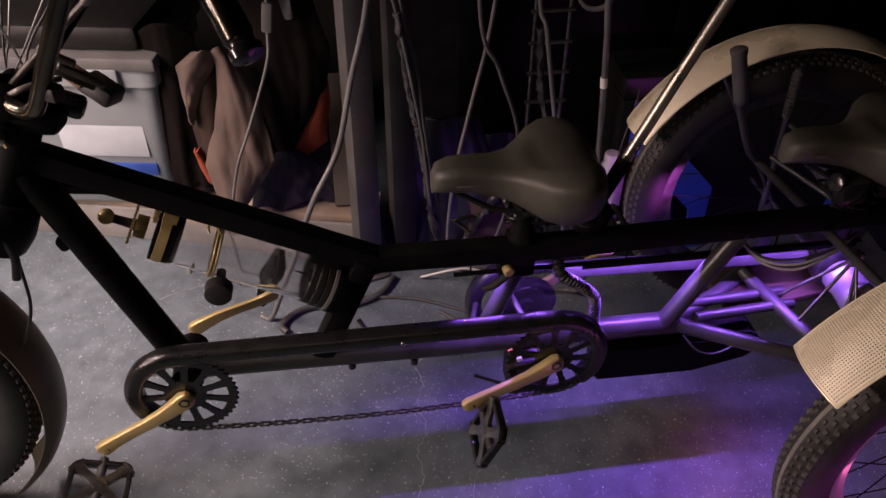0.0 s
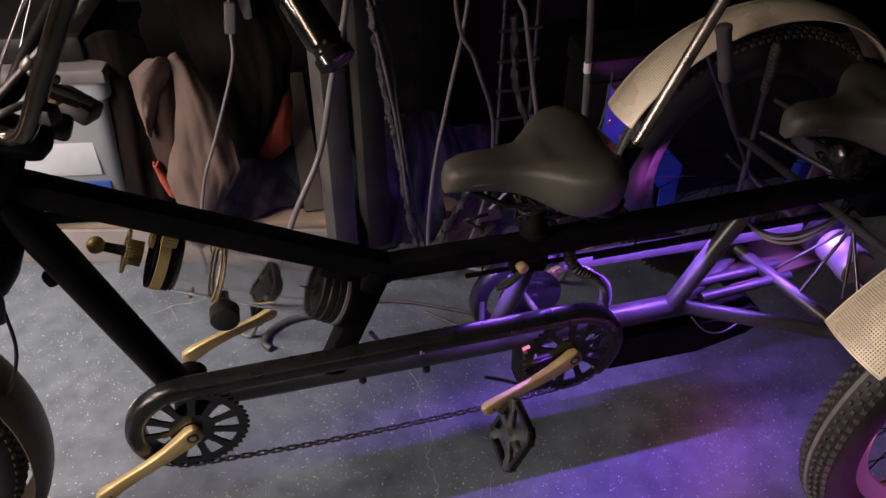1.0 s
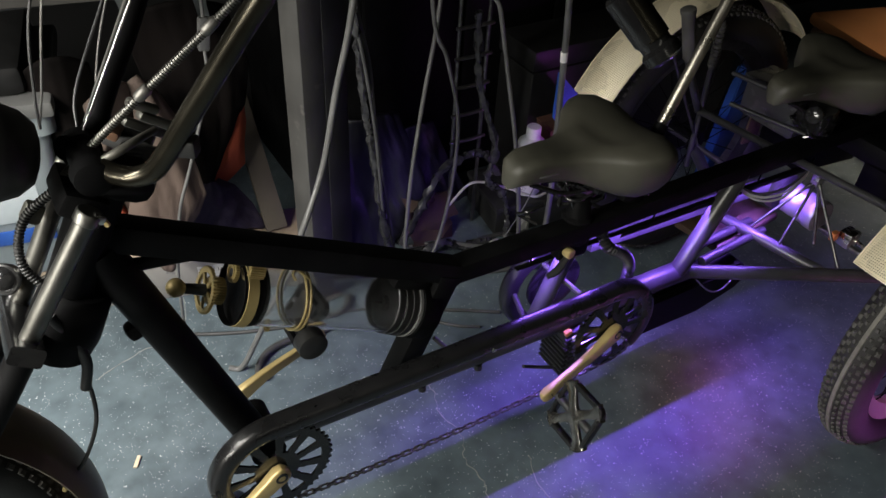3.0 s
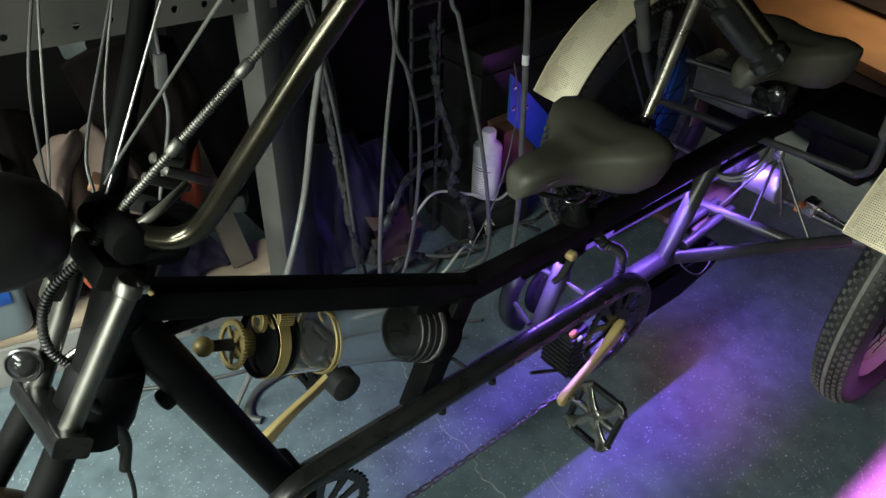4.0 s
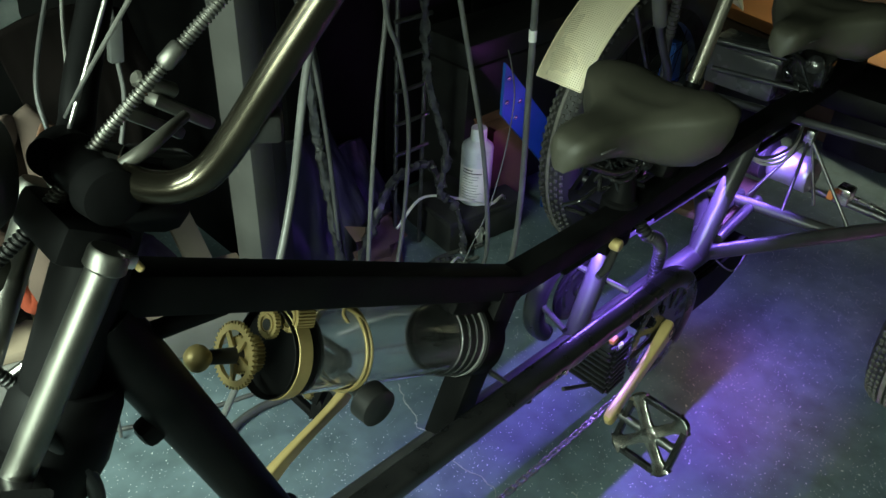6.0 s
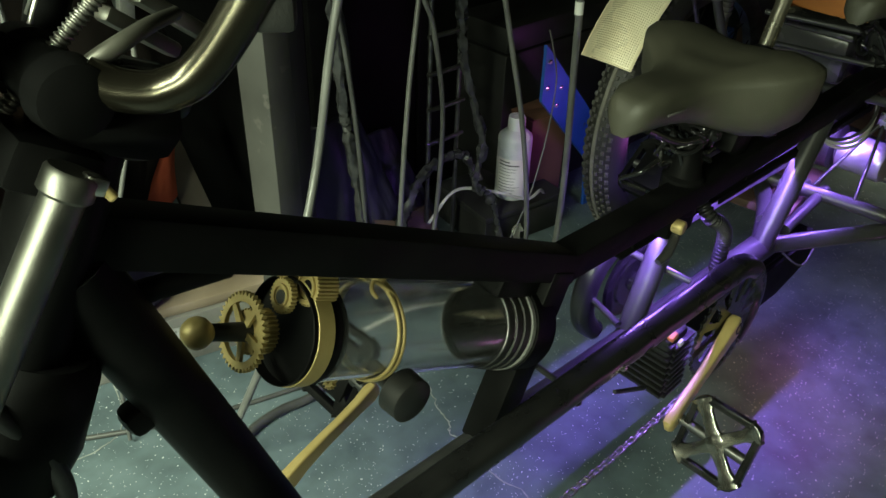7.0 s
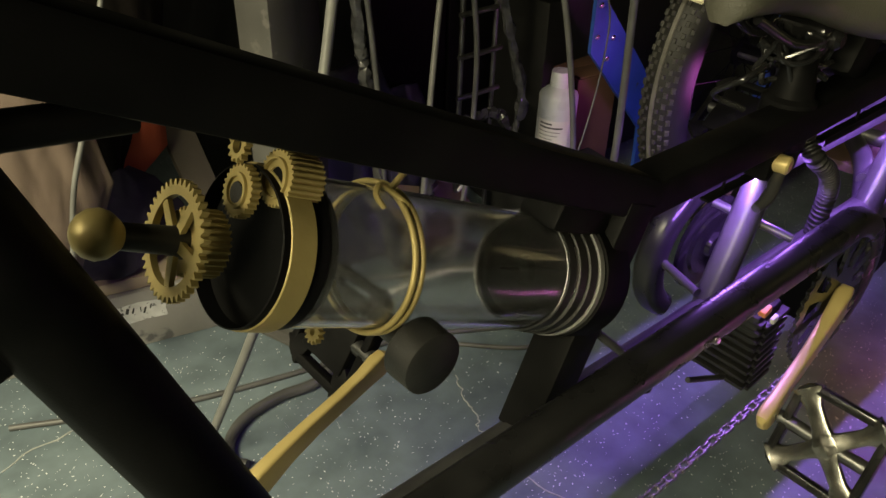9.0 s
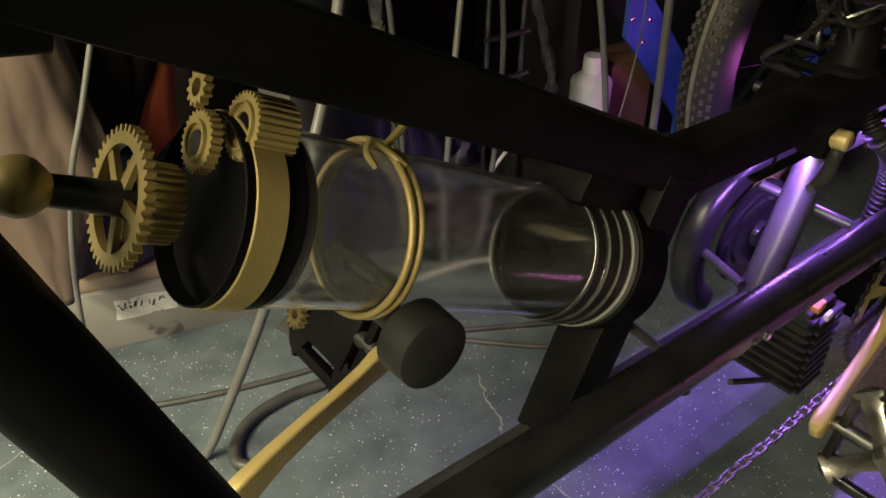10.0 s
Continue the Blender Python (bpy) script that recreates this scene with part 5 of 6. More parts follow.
part("face_board", box_bm((-0.15, 0.80, 0.052), (1.05, 0.02, 0.104), sill_turn, 0.002), GREY_BOARD, sill)
part("top_plank", box_bm((-0.135, 0.86, 0.116), (1.05, 0.13, 0.022), sill_turn, 0.004), WOOD, sill)
WORN_PAPER = material("dirty torn paper", (0.42, 0.42, 0.41), (0.62, 0.62, 0.60), 0.75, 0, 45, 0.3, 300, wear=(0.16, 0.16, 0.16), wear_at=0.60)
label = bmesh.new()
plate(label, [(-0.045, -0.017), (-0.018, -0.019), (0.012, -0.0165), (0.044, -0.018), (0.043, -0.002), (0.046, 0.013), (0.031, 0.0155), (0.004, 0.0185), (-0.026, 0.0155), (-0.043, 0.018), (-0.0415, 0.003)], -0.0008, 0.0008)
for v in label.verts:
    v.co = V(0.122, 0.7193, 0.068) + sill_turn @ v.co
sticker = solo("torn_sticker", label, WORN_PAPER, "torn dirty white paper sticker on the grey board", "sticker")
rnd = random.Random(4)
bars = bmesh.new()
x = -0.034
while x < 0.03:
    w = rnd.uniform(0.0012, 0.0045)
    p = V(0.122, 0.7193, 0.068) + sill_turn @ V(x, -0.0014, rnd.uniform(0.001, 0.007))
    box(bars, p, (w, 0.001, rnd.uniform(0.003, 0.012)), sill_turn @ turn_y(rnd.uniform(-28, 28)), 0)
    x += w + rnd.uniform(0.003, 0.010)
part("print_bars", bars, INK, sticker, smooth=False)

# plastic storage bin with a dark lid
storage = thing("storage_bin", "translucent white plastic storage bin with a dark grey lid", "bin", (-0.375, 0.98, 0.127))
bt = turn_z(-10)
bb = bmesh.new()
prev = None
for z, w, d in ((0.127, 0.46, 0.28), (0.14, 0.475, 0.295), (0.49, 0.53, 0.34), (0.492, 0.56, 0.37), (0.535, 0.562, 0.372)):
    ring = [bb.verts.new(V(-0.375, 0.985, z) + bt @ V(px * w / 2, py * d / 2, 0)) for px, py in rounded_square(1, 1, 0.12, 3)]
    if prev:
        for k in range(len(ring)):
            bb.faces.new((prev[k], prev[(k + 1) % len(ring)], ring[(k + 1) % len(ring)], ring[k]))
    else:
        bb.faces.new(ring)
    prev = ring
bb.faces.new(prev)
part("bin_body", bb, BIN_PLASTIC, storage)
part("bin_lid", box_bm((-0.375, 0.985, 0.552), (0.58, 0.39, 0.034), bt, 0.008), LID_GREY, storage)
part("lid_panel", box_bm((-0.375, 0.985, 0.600), (0.50, 0.32, 0.065), bt, 0.02), BLACK_PLASTIC, storage)
for dx in (-0.22, 0.16):
    part("latch", box_bm(V(-0.375, 0.985, 0.512) + bt @ V(dx, -0.192, 0), (0.075, 0.016, 0.060), bt, 0.004), BIN_PLASTIC, storage)
    part("latch_slot", box_bm(V(-0.375, 0.985, 0.505) + bt @ V(dx, -0.201, 0), (0.035, 0.004, 0.03), bt, 0.002), LID_GREY, storage)
part("paper_inside", box_bm(V(-0.375, 0.985, 0.33) + bt @ V(0.10, -0.160, 0), (0.22, 0.006, 0.09), bt, 0.002), SHEET, storage)
part("blue_strip", box_bm(V(-0.375, 0.985, 0.245) + bt @ V(0.02, -0.157, 0), (0.40, 0.006, 0.035), bt, 0.002), BLUE_PAINT, storage)


# hanging cloths
from mathutils import noise


def outline(shape, v):
    """The two edges of a cloth at the height v, run smoothly through the rows of shape."""
    for (v0, l0, r0), (v1, l1, r1) in zip(shape, shape[1:]):
        if v <= v1:
            k = (v - v0) / (v1 - v0)
            return l0 + (l1 - l0) * k, r0 + (r1 - r0) * k
    return shape[-1][1:]


def drape(name, x0, x1, y, z0, z1, bot0, bot1, folds, depth, mat, label, seed, category="coat", lean=0.0, parent=None, shape=None):
    """A hanging cloth, gathered at the top and spread into folds below."""
    rnd = random.Random(seed)
    ph = [rnd.uniform(0, 6.28) for _ in range(4)]
    bm = bmesh.new()
    nu, nv = 80, 40
    rows = []
    for j in range(nv + 1):
        v = j / nv
        row = []
        for i in range(nu + 1):
            u = i / nu
            left, right = x0 + (bot0 - x0) * v, x1 + (bot1 - x1) * v
            if shape:
                left, right = outline(shape, v)
            x = left + (right - left) * u
            edge = 0.03 * min(0.1, right - left) * math.sin(9 * v + ph[0]) * (1 if u < 0.5 else -1) * abs(u - 0.5) * 2
            a = folds * math.pi * u + ph[1] + 1.1 * math.sin(2.2 * v + ph[2]) - 0.8 * v
            f = 1.6 * math.sqrt(math.sin(a) ** 2 + 0.06) - 0.9 + 0.35 * math.sin(2.3 * a + ph[3] + 3 * v) + 0.16 * math.sin(5.1 * a + 7 * v + ph[0])
            crease_n = noise.noise(V(x * 17 + seed + 1.3 * v, v * 2.2, seed)) + 0.30 * noise.noise(V(x * 36 - 2.5 * v, v * 5 + seed, 2.0)) + 0.09 * noise.noise(V(x * 90, v * 22, seed))
            f = 0.35 * f + 1.1 * crease_n
            yy = y + lean * v + depth * f * (0.35 + 0.65 * v) - 0.03 * math.sin(math.pi * u)
            z = z0 + (z1 - z0) * v - min(0.05, 0.08 * (z0 - z1)) * (2 * abs(u - 0.5)) ** 2 * (1 - v) + 0.02 * math.sin(5 * u + ph[2]) * v
            row.append(bm.verts.new((x + edge, yy, z)))
        rows.append(row)
    for a, b in zip(rows, rows[1:]):
        for i in range(nu):
            bm.faces.new((a[i], a[i + 1], b[i + 1], b[i]))
    ob = part(name, bm, mat, parent, label) if parent is not None else solo(name, bm, mat, label, category)
    sol = ob.modifiers.new("thickness", "SOLIDIFY")
    sol.thickness = 0.005
    return ob


coat = thing("hanging_coat", "light brown canvas coat hanging open in folds from the bench", "coat", (0.04, 0.66, 0.17))
drape("coat_body", 0.0, 0.1, 0.728, 0.61, 0.185, 0.0, 0.07, 1.6, 0.020, COAT, "", 3, lean=-0.05, parent=coat,
      shape=[(0, 0.012, 0.045), (0.06, 0.022, 0.070), (0.25, 0.016, 0.098), (0.45, -0.002, 0.106), (0.56, -0.025, 0.118), (0.70, -0.044, 0.126), (0.85, -0.032, 0.086), (1.0, -0.018, 0.040)])
drape("lapel", -0.07, 0.01, 0.722, 0.605, 0.43, -0.07, -0.05, 1.2, 0.014, COAT, "", 17, parent=coat,
      shape=[(0, -0.030, 0.018), (0.2, -0.070, 0.012), (0.5, -0.073, -0.016), (0.8, -0.068, -0.044), (1.0, -0.064, -0.056)])
# dark sheet behind the opening; the shade inside the coat is its colour
drape("gap_shade", -0.06, 0.03, 0.760, 0.585, 0.25, -0.04, -0.02, 1.5, 0.012, COAT_GAP_SHADE, "dark brown sheet for the shade inside the coat's open front", 6, lean=-0.04, parent=coat,
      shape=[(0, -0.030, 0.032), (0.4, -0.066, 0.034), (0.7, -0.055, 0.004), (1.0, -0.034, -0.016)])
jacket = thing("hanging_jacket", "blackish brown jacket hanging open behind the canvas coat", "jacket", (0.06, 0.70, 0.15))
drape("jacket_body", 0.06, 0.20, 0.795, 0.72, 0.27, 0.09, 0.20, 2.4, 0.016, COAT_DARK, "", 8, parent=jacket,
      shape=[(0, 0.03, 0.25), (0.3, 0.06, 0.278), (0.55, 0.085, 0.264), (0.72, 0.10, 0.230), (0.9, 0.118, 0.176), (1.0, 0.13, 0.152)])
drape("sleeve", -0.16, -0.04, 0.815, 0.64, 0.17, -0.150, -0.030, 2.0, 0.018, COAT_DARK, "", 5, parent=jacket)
drape("red_cloth", 0.175, 0.262, 0.825, 0.475, 0.23, 0.135, 0.240, 1.2, 0.010, RED_CLOTH, "red-orange cloth showing under the blackish jacket", 9, "cloth",
      shape=[(0, 0.250, 0.272), (0.3, 0.215, 0.270), (0.75, 0.140, 0.254), (1.0, 0.150, 0.172)])
drape("red_cloth", -0.046, -0.02, 0.73, 0.345, 0.26, -0.032, -0.008, 1.0, 0.008, RED_CLOTH, "sliver of red-orange cloth beside the canvas coat", 12, "cloth",
      shape=[(0, -0.066, -0.060), (0.5, -0.062, -0.044), (0.9, -0.050, -0.030), (1.0, -0.040, -0.034)])
drape("violet_cloth", 0.09, 0.20, 0.775, 0.300, 0.130, 0.06, 0.25, 2.0, 0.018, PURPLE_CLOTH, "dark violet cloth bunched on the timber sill", 15, "cloth", lean=-0.015,
      shape=[(0, 0.125, 0.175), (0.2, 0.082, 0.216), (0.6, 0.050, 0.246), (1.0, 0.030, 0.276)])


TAN_BOARD = material("dull tan board", (0.055, 0.046, 0.035), (0.095, 0.080, 0.062), 0.85, 0, 5, 0.3, 150)
PALE_CABLE = material("pale grey cable sheath", (0.11, 0.11, 0.107), (0.155, 0.155, 0.15), 0.36, 0, 20, 0.1, 500)


solo("leaning_board", box_bm((0.287, 0.845, 0.268), (0.052, 0.014, 0.36), Matrix.Rotation(radians(-41), 3, "X"), 0.002), TAN_BOARD, "dull tan plank on the timber sill, leaning back behind the post", "board")


# hanging cables
def cable(pts, r, mat, label, curve=8):
    return solo("hanging_cable", tube_bm(pts, r, 10, curve), mat, label, "cable", "hanging cables")


cable([(0.43, 0.42, 1.5), (0.39, 0.413, 1.0), (0.36, 0.408, 0.795), (0.322, 0.402, 0.655), (0.285, 0.394, 0.508), (0.222, 0.36, 0.40), (0.17, 0.38, 0.25), (0.118, 0.415, 0.10), (0.085, 0.44, 0.012), (0.06, 0.455, 0.0065)], 0.0062, PALE_CABLE, "long pale grey cable hanging down to the floor")
cable([(0.70, 0.61, 1.5), (0.655, 0.59, 0.9), (0.634, 0.575, 0.689), (0.59, 0.553, 0.50), (0.55, 0.525, 0.33), (0.535, 0.52, 0.14), (0.55, 0.53, 0.06), (0.60, 0.54, 0.03), (0.66, 0.57, 0.08), (0.71, 0.60, 0.22), (0.715, 0.60, 0.40), (0.655, 0.565, 0.58), (0.60, 0.55, 0.76), (0.58, 0.55, 1.5)], 0.0048, GREY_CABLE, "grey cable hanging in a long loop to the floor")
cable([(0.70, 0.53, 1.5), (0.715, 0.51, 0.82), (0.735, 0.495, 0.70), (0.756, 0.47, 0.55), (0.775, 0.45, 0.42), (0.80, 0.44, 0.25), (0.82, 0.45, 0.08), (0.80, 0.50, 0.008), (0.72, 0.52, 0.006)], 0.0050, GREY_CABLE, "grey cable hanging beside the dark rack")
cable([(0.79, 0.40, 1.5), (0.815, 0.395, 0.9), (0.832, 0.396, 0.70), (0.845, 0.398, 0.53), (0.865, 0.401, 0.24), (0.86, 0.41, 0.06), (0.84, 0.45, 0.007), (0.76, 0.47, 0.007)], 0.0068, GREY_CABLE, "thick grey cable with a white tape band")
tape = solo("tape_band", lathe_bm((0.8385, 0.3972, 0.612), (-0.065, -0.01, 0.995), [(0, 0.0066), (0.0005, 0.0078), (0.0225, 0.0078), (0.023, 0.0066)], 18), PAPER, "white tape band wrapped round a hanging cable", "tape")
cable([(0.775, 0.42, 1.5), (0.765, 0.42, 0.90), (0.772, 0.42, 0.80), (0.80, 0.41, 0.775), (0.83, 0.40, 0.80), (0.815, 0.39, 0.9)], 0.0052, GREY_CABLE, "grey cable curling into a small loop")
cable([(0.36, 0.56, 1.5), (0.40, 0.55, 0.9), (0.43, 0.55, 0.72), (0.455, 0.55, 0.58), (0.48, 0.56, 0.42), (0.50, 0.57, 0.22), (0.53, 0.60, 0.06), (0.60, 0.64, 0.01), (0.7, 0.63, 0.008)], 0.0042, DARK_CABLE, "grey cable hanging near the posts")
cable([(0.43, 0.57, 1.5), (0.42, 0.57, 0.9), (0.44, 0.565, 0.74), (0.47, 0.57, 0.60), (0.485, 0.575, 0.45), (0.52, 0.58, 0.2), (0.56, 0.62, 0.02)], 0.0040, DARK_CABLE, "thin dark cable hanging near the posts")
cable([(1.0, 0.587, 0.50), (0.985, 0.56, 0.47), (0.955, 0.52, 0.42), (0.93, 0.51, 0.30), (0.88, 0.50, 0.18), (0.82, 0.50, 0.08), (0.78, 0.50, 0.01)], 0.0017, GREY_CABLE, "thin pale wire slanting to the floor")
def wrapped(pts, r, label):
    """A crumpled sleeve of thin plastic round a cable."""
    rnd = random.Random(len(pts) * 13 + int(r * 1e4))
    P = smooth_path(pts, 9)
    rad = [r * rnd.uniform(0.6, 1.25) for _ in P]
    bm = sweep(bmesh.new(), P, rad, 9)
    for v in bm.verts:
        v.co += V(rnd.uniform(-1, 1), rnd.uniform(-1, 1), rnd.uniform(-1, 1)) * r * 0.28
    return solo("wrapped_cable", bm, WRAP, label, "cable", "hanging cables")


wrapped([(0.428, 0.553, 0.73), (0.446, 0.56, 0.60), (0.462, 0.575, 0.48), (0.474, 0.58, 0.435), (0.487, 0.58, 0.34), (0.501, 0.575, 0.20), (0.53, 0.58, 0.06), (0.58, 0.60, 0.016)], 0.0095, "cable in torn grey plastic wrap hanging by the posts")
wrapped([(0.752, 0.60, 0.66), (0.759, 0.60, 0.55), (0.775, 0.60, 0.46), (0.833, 0.60, 0.294), (0.818, 0.60, 0.20), (0.868, 0.598, 0.145), (0.885, 0.585, 0.07), (0.87, 0.56, 0.02)], 0.0098, "cable bundle in crinkled dark plastic wrap")
wrapped([(0.60, 0.66, 0.02), (0.66, 0.66, 0.13), (0.72, 0.67, 0.21), (0.80, 0.675, 0.235), (0.86, 0.68, 0.22), (0.90, 0.67, 0.15)], 0.011, "bent cable in plastic wrap in the heap")
wrapped([(0.62, 0.60, 0.02), (0.68, 0.585, 0.05), (0.74, 0.58, 0.02), (0.80, 0.56, 0.03), (0.84, 0.55, 0.018)], 0.011, "cable in plastic wrap lying in the heap")
cable([(0.74, 0.66, 0.10), (0.80, 0.64, 0.17), (0.88, 0.60, 0.155), (0.96, 0.57, 0.12), (1.03, 0.585, 0.11), (1.07, 0.60, 0.04)], 0.0036, WHITE_CABLE, "thin pale lead looping before the bottle")
cable([(0.47, 0.55, 0.008), (0.58, 0.52, 0.05), (0.70, 0.50, 0.03), (0.80, 0.52, 0.06), (0.86, 0.54, 0.008)], 0.0034, WHITE_CABLE, "thin pale lead lying over the heap")
scrap = bmesh.new()
rnd = random.Random(31)
g = [[scrap.verts.new((0.925 + 0.012 * i + rnd.uniform(-0.004, 0.004), 0.572 + rnd.uniform(-0.008, 0.008), 0.004 + 0.014 * j * (1 - 0.22 * abs(i - 1.5)) + 0.002)) for i in range(4)] for j in range(5)]
for a, b in zip(g, g[1:]):
    for i in range(3):
        scrap.faces.new((a[i], a[i + 1], b[i + 1], b[i]))
bmesh.ops.solidify(scrap, geom=scrap.faces[:], thickness=0.0015)
solo("paper_scrap", scrap, PAPER, "crumpled white paper scrap among the cables", "scrap", smooth=False)


def hanging_scrap(name, top, bottom, wide, turn, mat, label, category, seed):
    """A thin crumpled strip hanging from its upper end."""
    rs = random.Random(seed)
    bm = bmesh.new()
    a, b = Vector(top), Vector(bottom)
    across = turn_z(turn) @ V(1, 0, 0)
    rows = []
    for j in range(9):
        k = j / 8
        w = wide * (0.45 + 0.55 * math.sin(math.pi * min(1.0, 0.25 + 0.6 * k))) * rs.uniform(0.9, 1.1)
        c = a.lerp(b, k)
        rows.append([bm.verts.new(c + across * w * u + V(0, rs.uniform(-1, 1) * wide * 0.14, rs.uniform(-1, 1) * wide * 0.05)) for u in (-0.5, -0.2, 0.15, 0.5)])
    for p, q in zip(rows, rows[1:]):
        for i in range(3):
            bm.faces.new((p[i], p[i + 1], q[i + 1], q[i]))
    bmesh.ops.solidify(bm, geom=bm.faces[:], thickness=0.0012)
    return solo(name, bm, mat, label, category)


DUSTY = material("dusty pale sheet", (0.15, 0.165, 0.165), (0.24, 0.26, 0.255), 0.6, 0, 30, 0.2, 200)
hanging_scrap("plastic_strip", (0.178, 0.745, 0.80), (0.196, 0.755, 0.645), 0.026, 12, DUSTY, "pale cloudy plastic strip hanging under the bench rail", "plastic strip", 3)
hanging_scrap("paper_sheet", (0.052, 0.78, 0.80), (0.064, 0.79, 0.690), 0.052, -18, DUSTY, "crumpled pale paper sheet hanging under the bench rail", "paper", 7)
hanging_scrap("card_tag", (0.118, 0.76, 0.80), (0.122, 0.765, 0.735), 0.022, 5, TAN_BOARD, "yellowish card tag hanging under the bench rail", "tag", 19)
plug = solo("power_plug", box_bm((0.158, 0.635, 0.70), (0.022, 0.016, 0.065), turn_y(8), 0.004), GREY_CABLE, "grey power plug hanging on its lead", "plug")
cable([(0.17, 0.64, 0.98), (0.162, 0.636, 0.74), (0.155, 0.632, 0.67), (0.145, 0.62, 0.60), (0.085, 0.60, 0.45), (0.045, 0.588, 0.356), (0.015, 0.575, 0.22), (0.0, 0.58, 0.01)], 0.0036, GREY_CABLE, "grey lead below the hanging plug")


def floor_cable(pts, r, mat, label):
    return solo("floor_cable", tube_bm([(x, y, r + z) for x, y, z in pts], r, 10, 8), mat, label, "cable", "cables on the floor")


floor_cable([(0.126, 0.386, 0), (0.112, 0.408, 0), (0.131, 0.443, 0), (0.17, 0.467, 0), (0.228, 0.473, 0), (0.29, 0.466, 0), (0.36, 0.50, 0), (0.40, 0.56, 0)], 0.0085, DARK_CABLE, "thick dark cable lying on the floor")
floor_cable([(-0.1, 0.66, 0), (0.1, 0.56, 0), (0.30, 0.50, 0), (0.45, 0.47, 0), (0.60, 0.39, 0), (0.70, 0.33, 0)], 0.0045, DARK_CABLE, "thin dark cable lying across the floor")
floor_cable([(0.50, 0.42, 0), (0.58, 0.34, 0), (0.63, 0.31, 0)], 0.004, DARK_CABLE, "short black cable end on the floor")
floor_cable([(0.50, 0.62, 0), (0.58, 0.56, 0.02), (0.66, 0.53, 0.03), (0.74, 0.56, 0.01), (0.82, 0.60, 0), (0.95, 0.57, 0)], 0.006, DARK_CABLE, "dark cable in the heap below the rack")
floor_cable([(0.62, 0.66, 0), (0.70, 0.60, 0.03), (0.78, 0.55, 0.02), (0.90, 0.54, 0.0)], 0.0055, GREY_CABLE, "grey cable in the heap below the rack")

# low black cabinet added behind the cables to stand in for background darkness
cabinet = thing("cabinet", "plain black cabinet added to fill the dark background behind the hanging cables", "cabinet", (1.05, 1.14, 0))
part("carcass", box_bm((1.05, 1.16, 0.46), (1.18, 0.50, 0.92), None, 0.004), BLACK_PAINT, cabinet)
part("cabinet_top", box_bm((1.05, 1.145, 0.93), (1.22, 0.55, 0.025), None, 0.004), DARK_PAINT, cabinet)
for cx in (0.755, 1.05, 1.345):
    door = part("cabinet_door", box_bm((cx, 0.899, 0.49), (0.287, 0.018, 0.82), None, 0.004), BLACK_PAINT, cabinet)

# dark rack with rungs
rack = thing("wire_rack", "dark steel rack with short rungs among the cables", "rack", (0.80, 0.69, 0))
for dx in (-0.04, 0.042):
    part("rack_upright", tube_bm([(0.80 + dx, 0.69, 0.0), (0.80 + dx, 0.685, 1.2)], 0.005, 10), DARK_STEEL, rack)
for k in range(11):
    z = 0.28 + 0.077 * k
    part("rung", tube_bm([(0.748, 0.682, z), (0.80, 0.675, z + 0.003), (0.852, 0.682, z)], 0.0048, 10), DARK_STEEL, rack)

# bottle on a low crate
crate = thing("low_crate", "low dark crate standing on the floor", "crate", (0.985, 0.675, 0))
part("crate_body", box_bm((0.985, 0.675, 0.04), (0.23, 0.19, 0.08), turn_z(-8), 0.006), DARK_PAINT, crate)
part("crate_lid", box_bm((0.985, 0.675, 0.0875), (0.24, 0.20, 0.017), turn_z(-8), 0.005), DARK_PAINT, crate)
BX, BY, BR = 0.980, 0.637, 0.0390
bottle = thing("squeeze_bottle", "milky white plastic bottle with a printed label on a crate", "bottle", (BX, BY, 0.096))
part("body", lathe_bm((BX, BY, 0.096), (0, 0, 1), [(0, 0.030), (0.003, BR - 0.0008), (0.006, BR), (0.150, BR), (0.156, 0.037), (0.163, 0.029), (0.168, 0.022), (0.172, 0.0185)], 40), BOTTLE, bottle)
part("cap", lathe_bm((BX, BY, 0.267), (0, 0, 1), [(0, 0.0190), (0.001, 0.0200), (0.028, 0.0194), (0.030, 0.018)], 28), BOTTLE, bottle)


def wrap(bm, r, a0, a1, z0, z1, n=16):
    """A strip bent round the bottle."""
    rows = [[bm.verts.new((BX + r * math.cos(a), BY + r * math.sin(a), z)) for z in (z0, z1)] for a in [radians(a0 + (a1 - a0) * k / n) for k in range(n + 1)]]
    for p, q in zip(rows, rows[1:]):
        bm.faces.new((p[0], q[0], q[1], p[1]))


lab = bmesh.new()
wrap(lab, BR + 0.0003, 160, 262, 0.112, 0.205)
lab_ob = part("paper_label", lab, PAPER, bottle)
rnd = random.Random(11)
lines = bmesh.new()
for r in range(11):
    wrap(lines, BR + 0.0007, 170, rnd.uniform(205, 252), 0.118 + 0.0078 * r, 0.118 + 0.0078 * r + (0.0034 if r > 8 else 0.0013))
part("print_bars", lines, GREY_CABLE, lab_ob, smooth=False)

TRUNK = material("dark brown fibreboard", (0.045, 0.028, 0.018), (0.08, 0.052, 0.034), 0.7, 0, 6, 0.3, 200)
LID_WOOD = material("orange-brown wood", (0.20, 0.085, 0.03), (0.30, 0.135, 0.05), 0.55, 0, 5, 0.3, 150)
RED_CARD = material("reddish cardboard", (0.10, 0.045, 0.03), (0.16, 0.075, 0.05), 0.85, 0, 6, 0.3, 300)
# blue bracket plate
blue = thing("blue_bracket", "blue painted steel bracket plate with bolts beside the far wheel", "bracket", (1.07, 0.60, 0))
bp = bmesh.new()
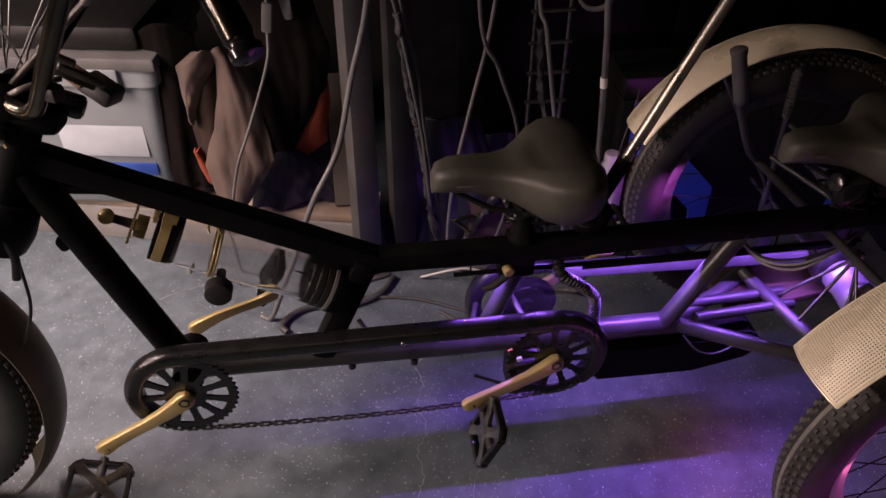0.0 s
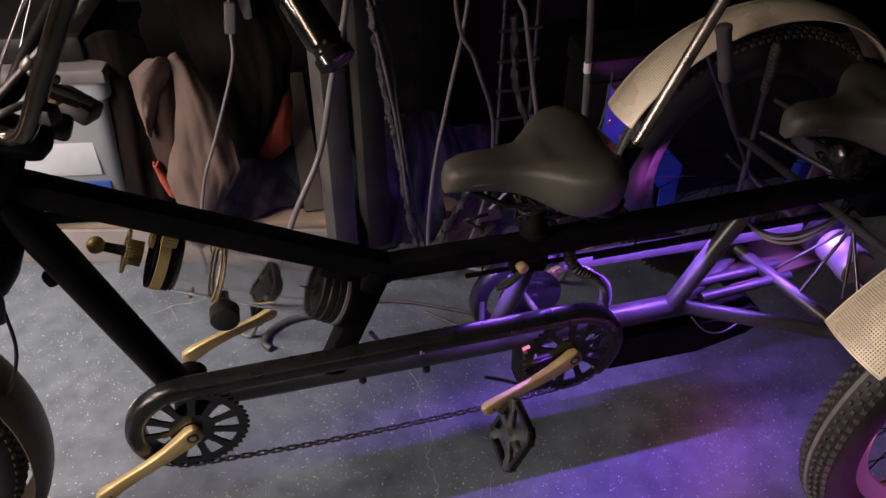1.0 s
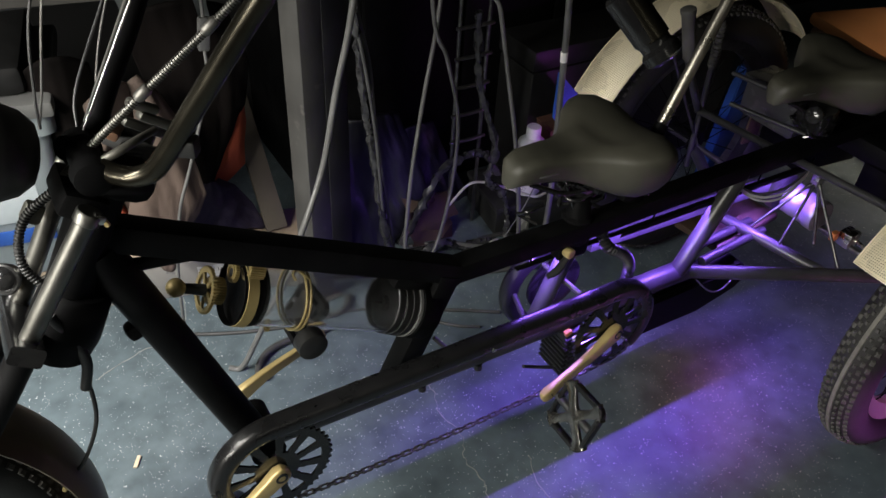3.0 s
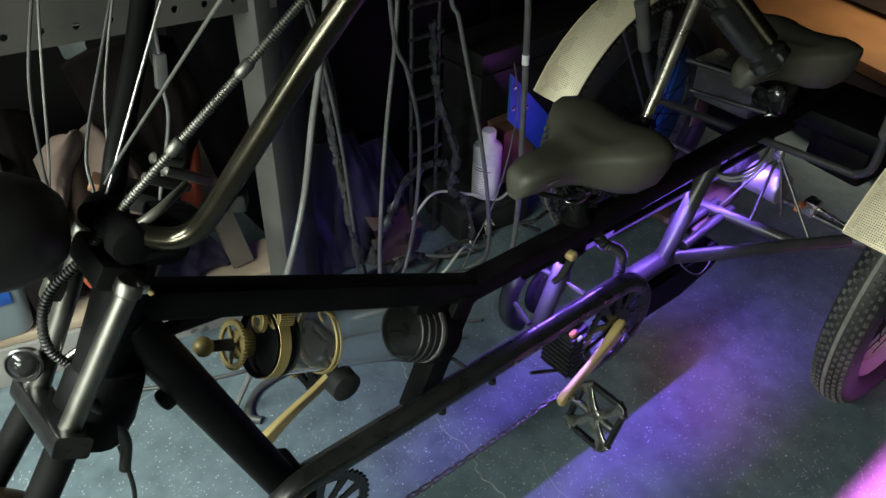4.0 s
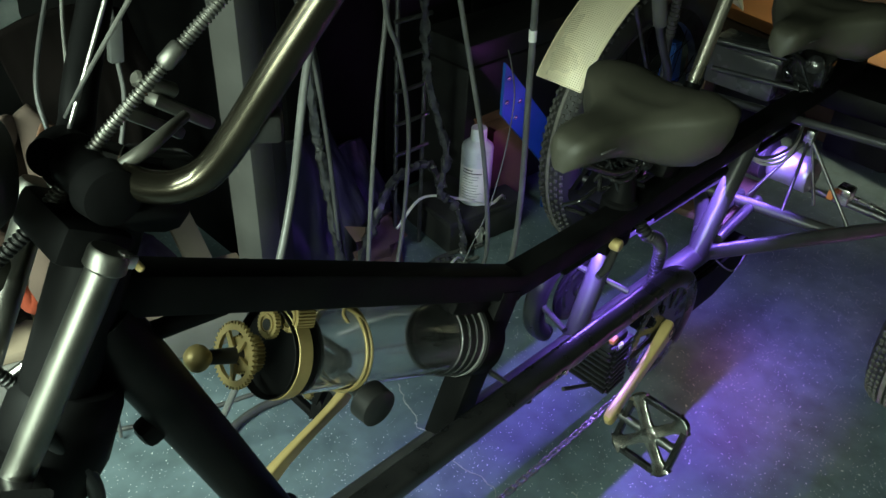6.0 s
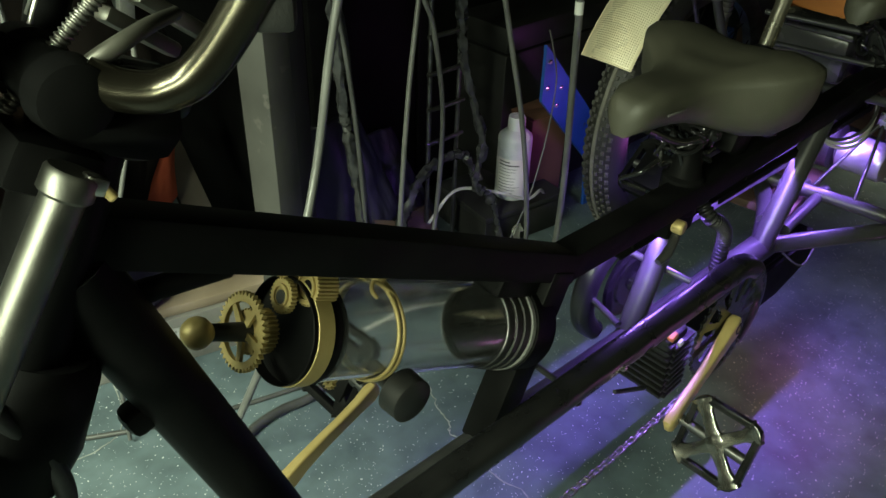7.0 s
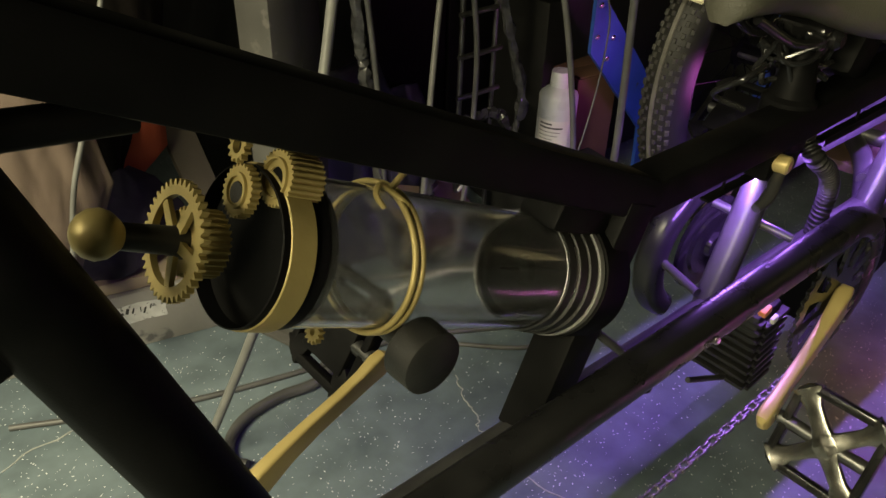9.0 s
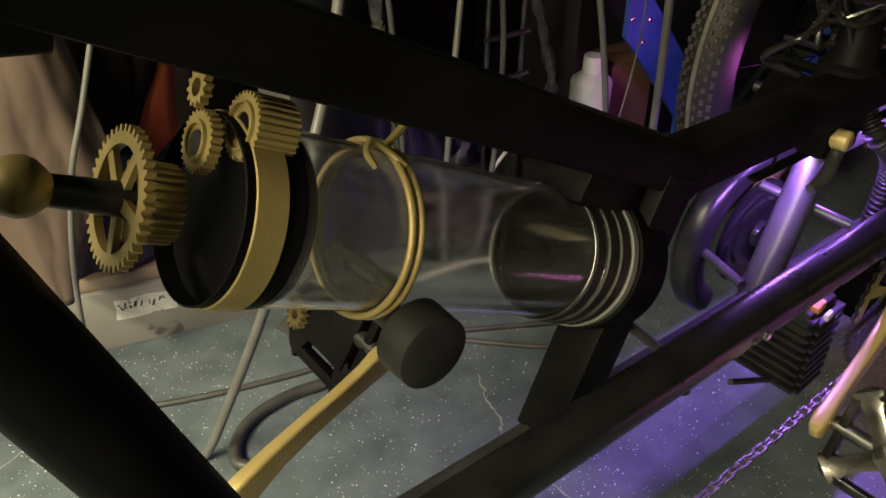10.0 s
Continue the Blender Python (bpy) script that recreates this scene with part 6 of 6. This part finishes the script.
plate(bp, [(0.998, 0.468), (1.0, 0.34), (1.12, 0.215), (1.20, 0.13), (1.21, 0.0), (1.25, 0.0), (1.25, 0.20), (1.17, 0.285), (1.035, 0.43)], 0.588, 0.596)
part("bracket_plate", bp, BLUE_PAINT, blue)
for x, z in ((1.012, 0.37), (1.012, 0.43), (1.06, 0.36), (1.05, 0.32)):
    part("bolt", lathe_bm((x, 0.588, z), (0, -1, 0), [(0, 0.0055), (0.003, 0.0055), (0.004, 0.004)], 8), STEEL, blue)
upright = bmesh.new()
plate(upright, [(1.50, 0.0), (1.63, 0.0), (1.625, 0.30), (1.60, 0.41), (1.565, 0.41), (1.53, 0.16)], 0.485, 0.515)
bmesh.ops.bevel(upright, geom=upright.edges[:], offset=0.004, segments=2, affect="EDGES")
solo("blue_upright", upright, BLUE_PAINT, "blue painted steel upright standing beyond the far wheel", "upright")

# dark case and a brown card box behind the bottle
case = thing("equipment_case", "matte black equipment case standing on the floor behind the far wheel", "case", (1.42, 0.80, 0))
part("case_body", box_bm((1.42, 0.80, 0.20), (0.80, 0.16, 0.40), None, 0.006), BLACK_PLASTIC, case)
part("case_lid", box_bm((1.42, 0.80, 0.435), (0.81, 0.17, 0.06), None, 0.008), BLACK_PLASTIC, case)
carton = thing("carton", "dull reddish-brown cardboard box standing behind the bottle", "box", (1.10, 0.685, 0))
part("carton_body", box_bm((1.105, 0.685, 0.13), (0.11, 0.10, 0.26), turn_z(-8), 0.003), RED_CARD, carton)
for sgn in (-1, 1):
    part("carton_flap", box_bm((1.105, 0.685 + sgn * 0.026, 0.2625), (0.11, 0.049, 0.004), turn_z(-8), 0.001), RED_CARD, carton)

# heap of cloth and card below the cables
drape("dark_bag", 0.48, 0.66, 0.80, 0.36, 0.01, 0.44, 0.74, 2.4, 0.03, BAG_CLOTH, "dark violet bag slumped on the floor below the cables", 21, "bag", -0.08)
drape("dark_bag", 0.66, 0.80, 0.86, 0.26, 0.01, 0.64, 0.90, 2.0, 0.03, BAG_CLOTH, "dark bag slumped on the floor behind the rack", 27, "bag", -0.06)
hanging_scrap("card_scrap", (0.70, 0.70, 0.125), (0.69, 0.645, 0.006), 0.17, 8, OLD_CARD, "torn dull pinkish-brown card leaning in the cable heap", "card", 23)
solo("wood_chip", box_bm((-0.176, 0.303, 0.0025), (0.008, 0.028, 0.004), turn_z(-30), 0.001), LEAF, "pale wood chip lying on the concrete", "chip")

# beyond the rear of the tricycle
trunk = thing("fibre_trunk", "low dark brown trunk with an orange-brown wooden lid", "trunk", (2.5, 0.15, 0))
part("trunk_body", box_bm((2.5, 0.15, 0.13), (0.62, 1.3, 0.26), turn_z(-14), 0.02), TRUNK, trunk)
part("trunk_lid", box_bm((2.5, 0.15, 0.283), (0.64, 1.32, 0.045), turn_z(-14), 0.015), LID_WOOD, trunk, "orange-brown wooden lid")
solo("grey_trunk", box_bm((2.78, 0.3, 0.40), (0.40, 1.2, 0.18), turn_z(-14), 0.02), LID_GREY, "grey trunk on top of the dark trunk", "trunk")
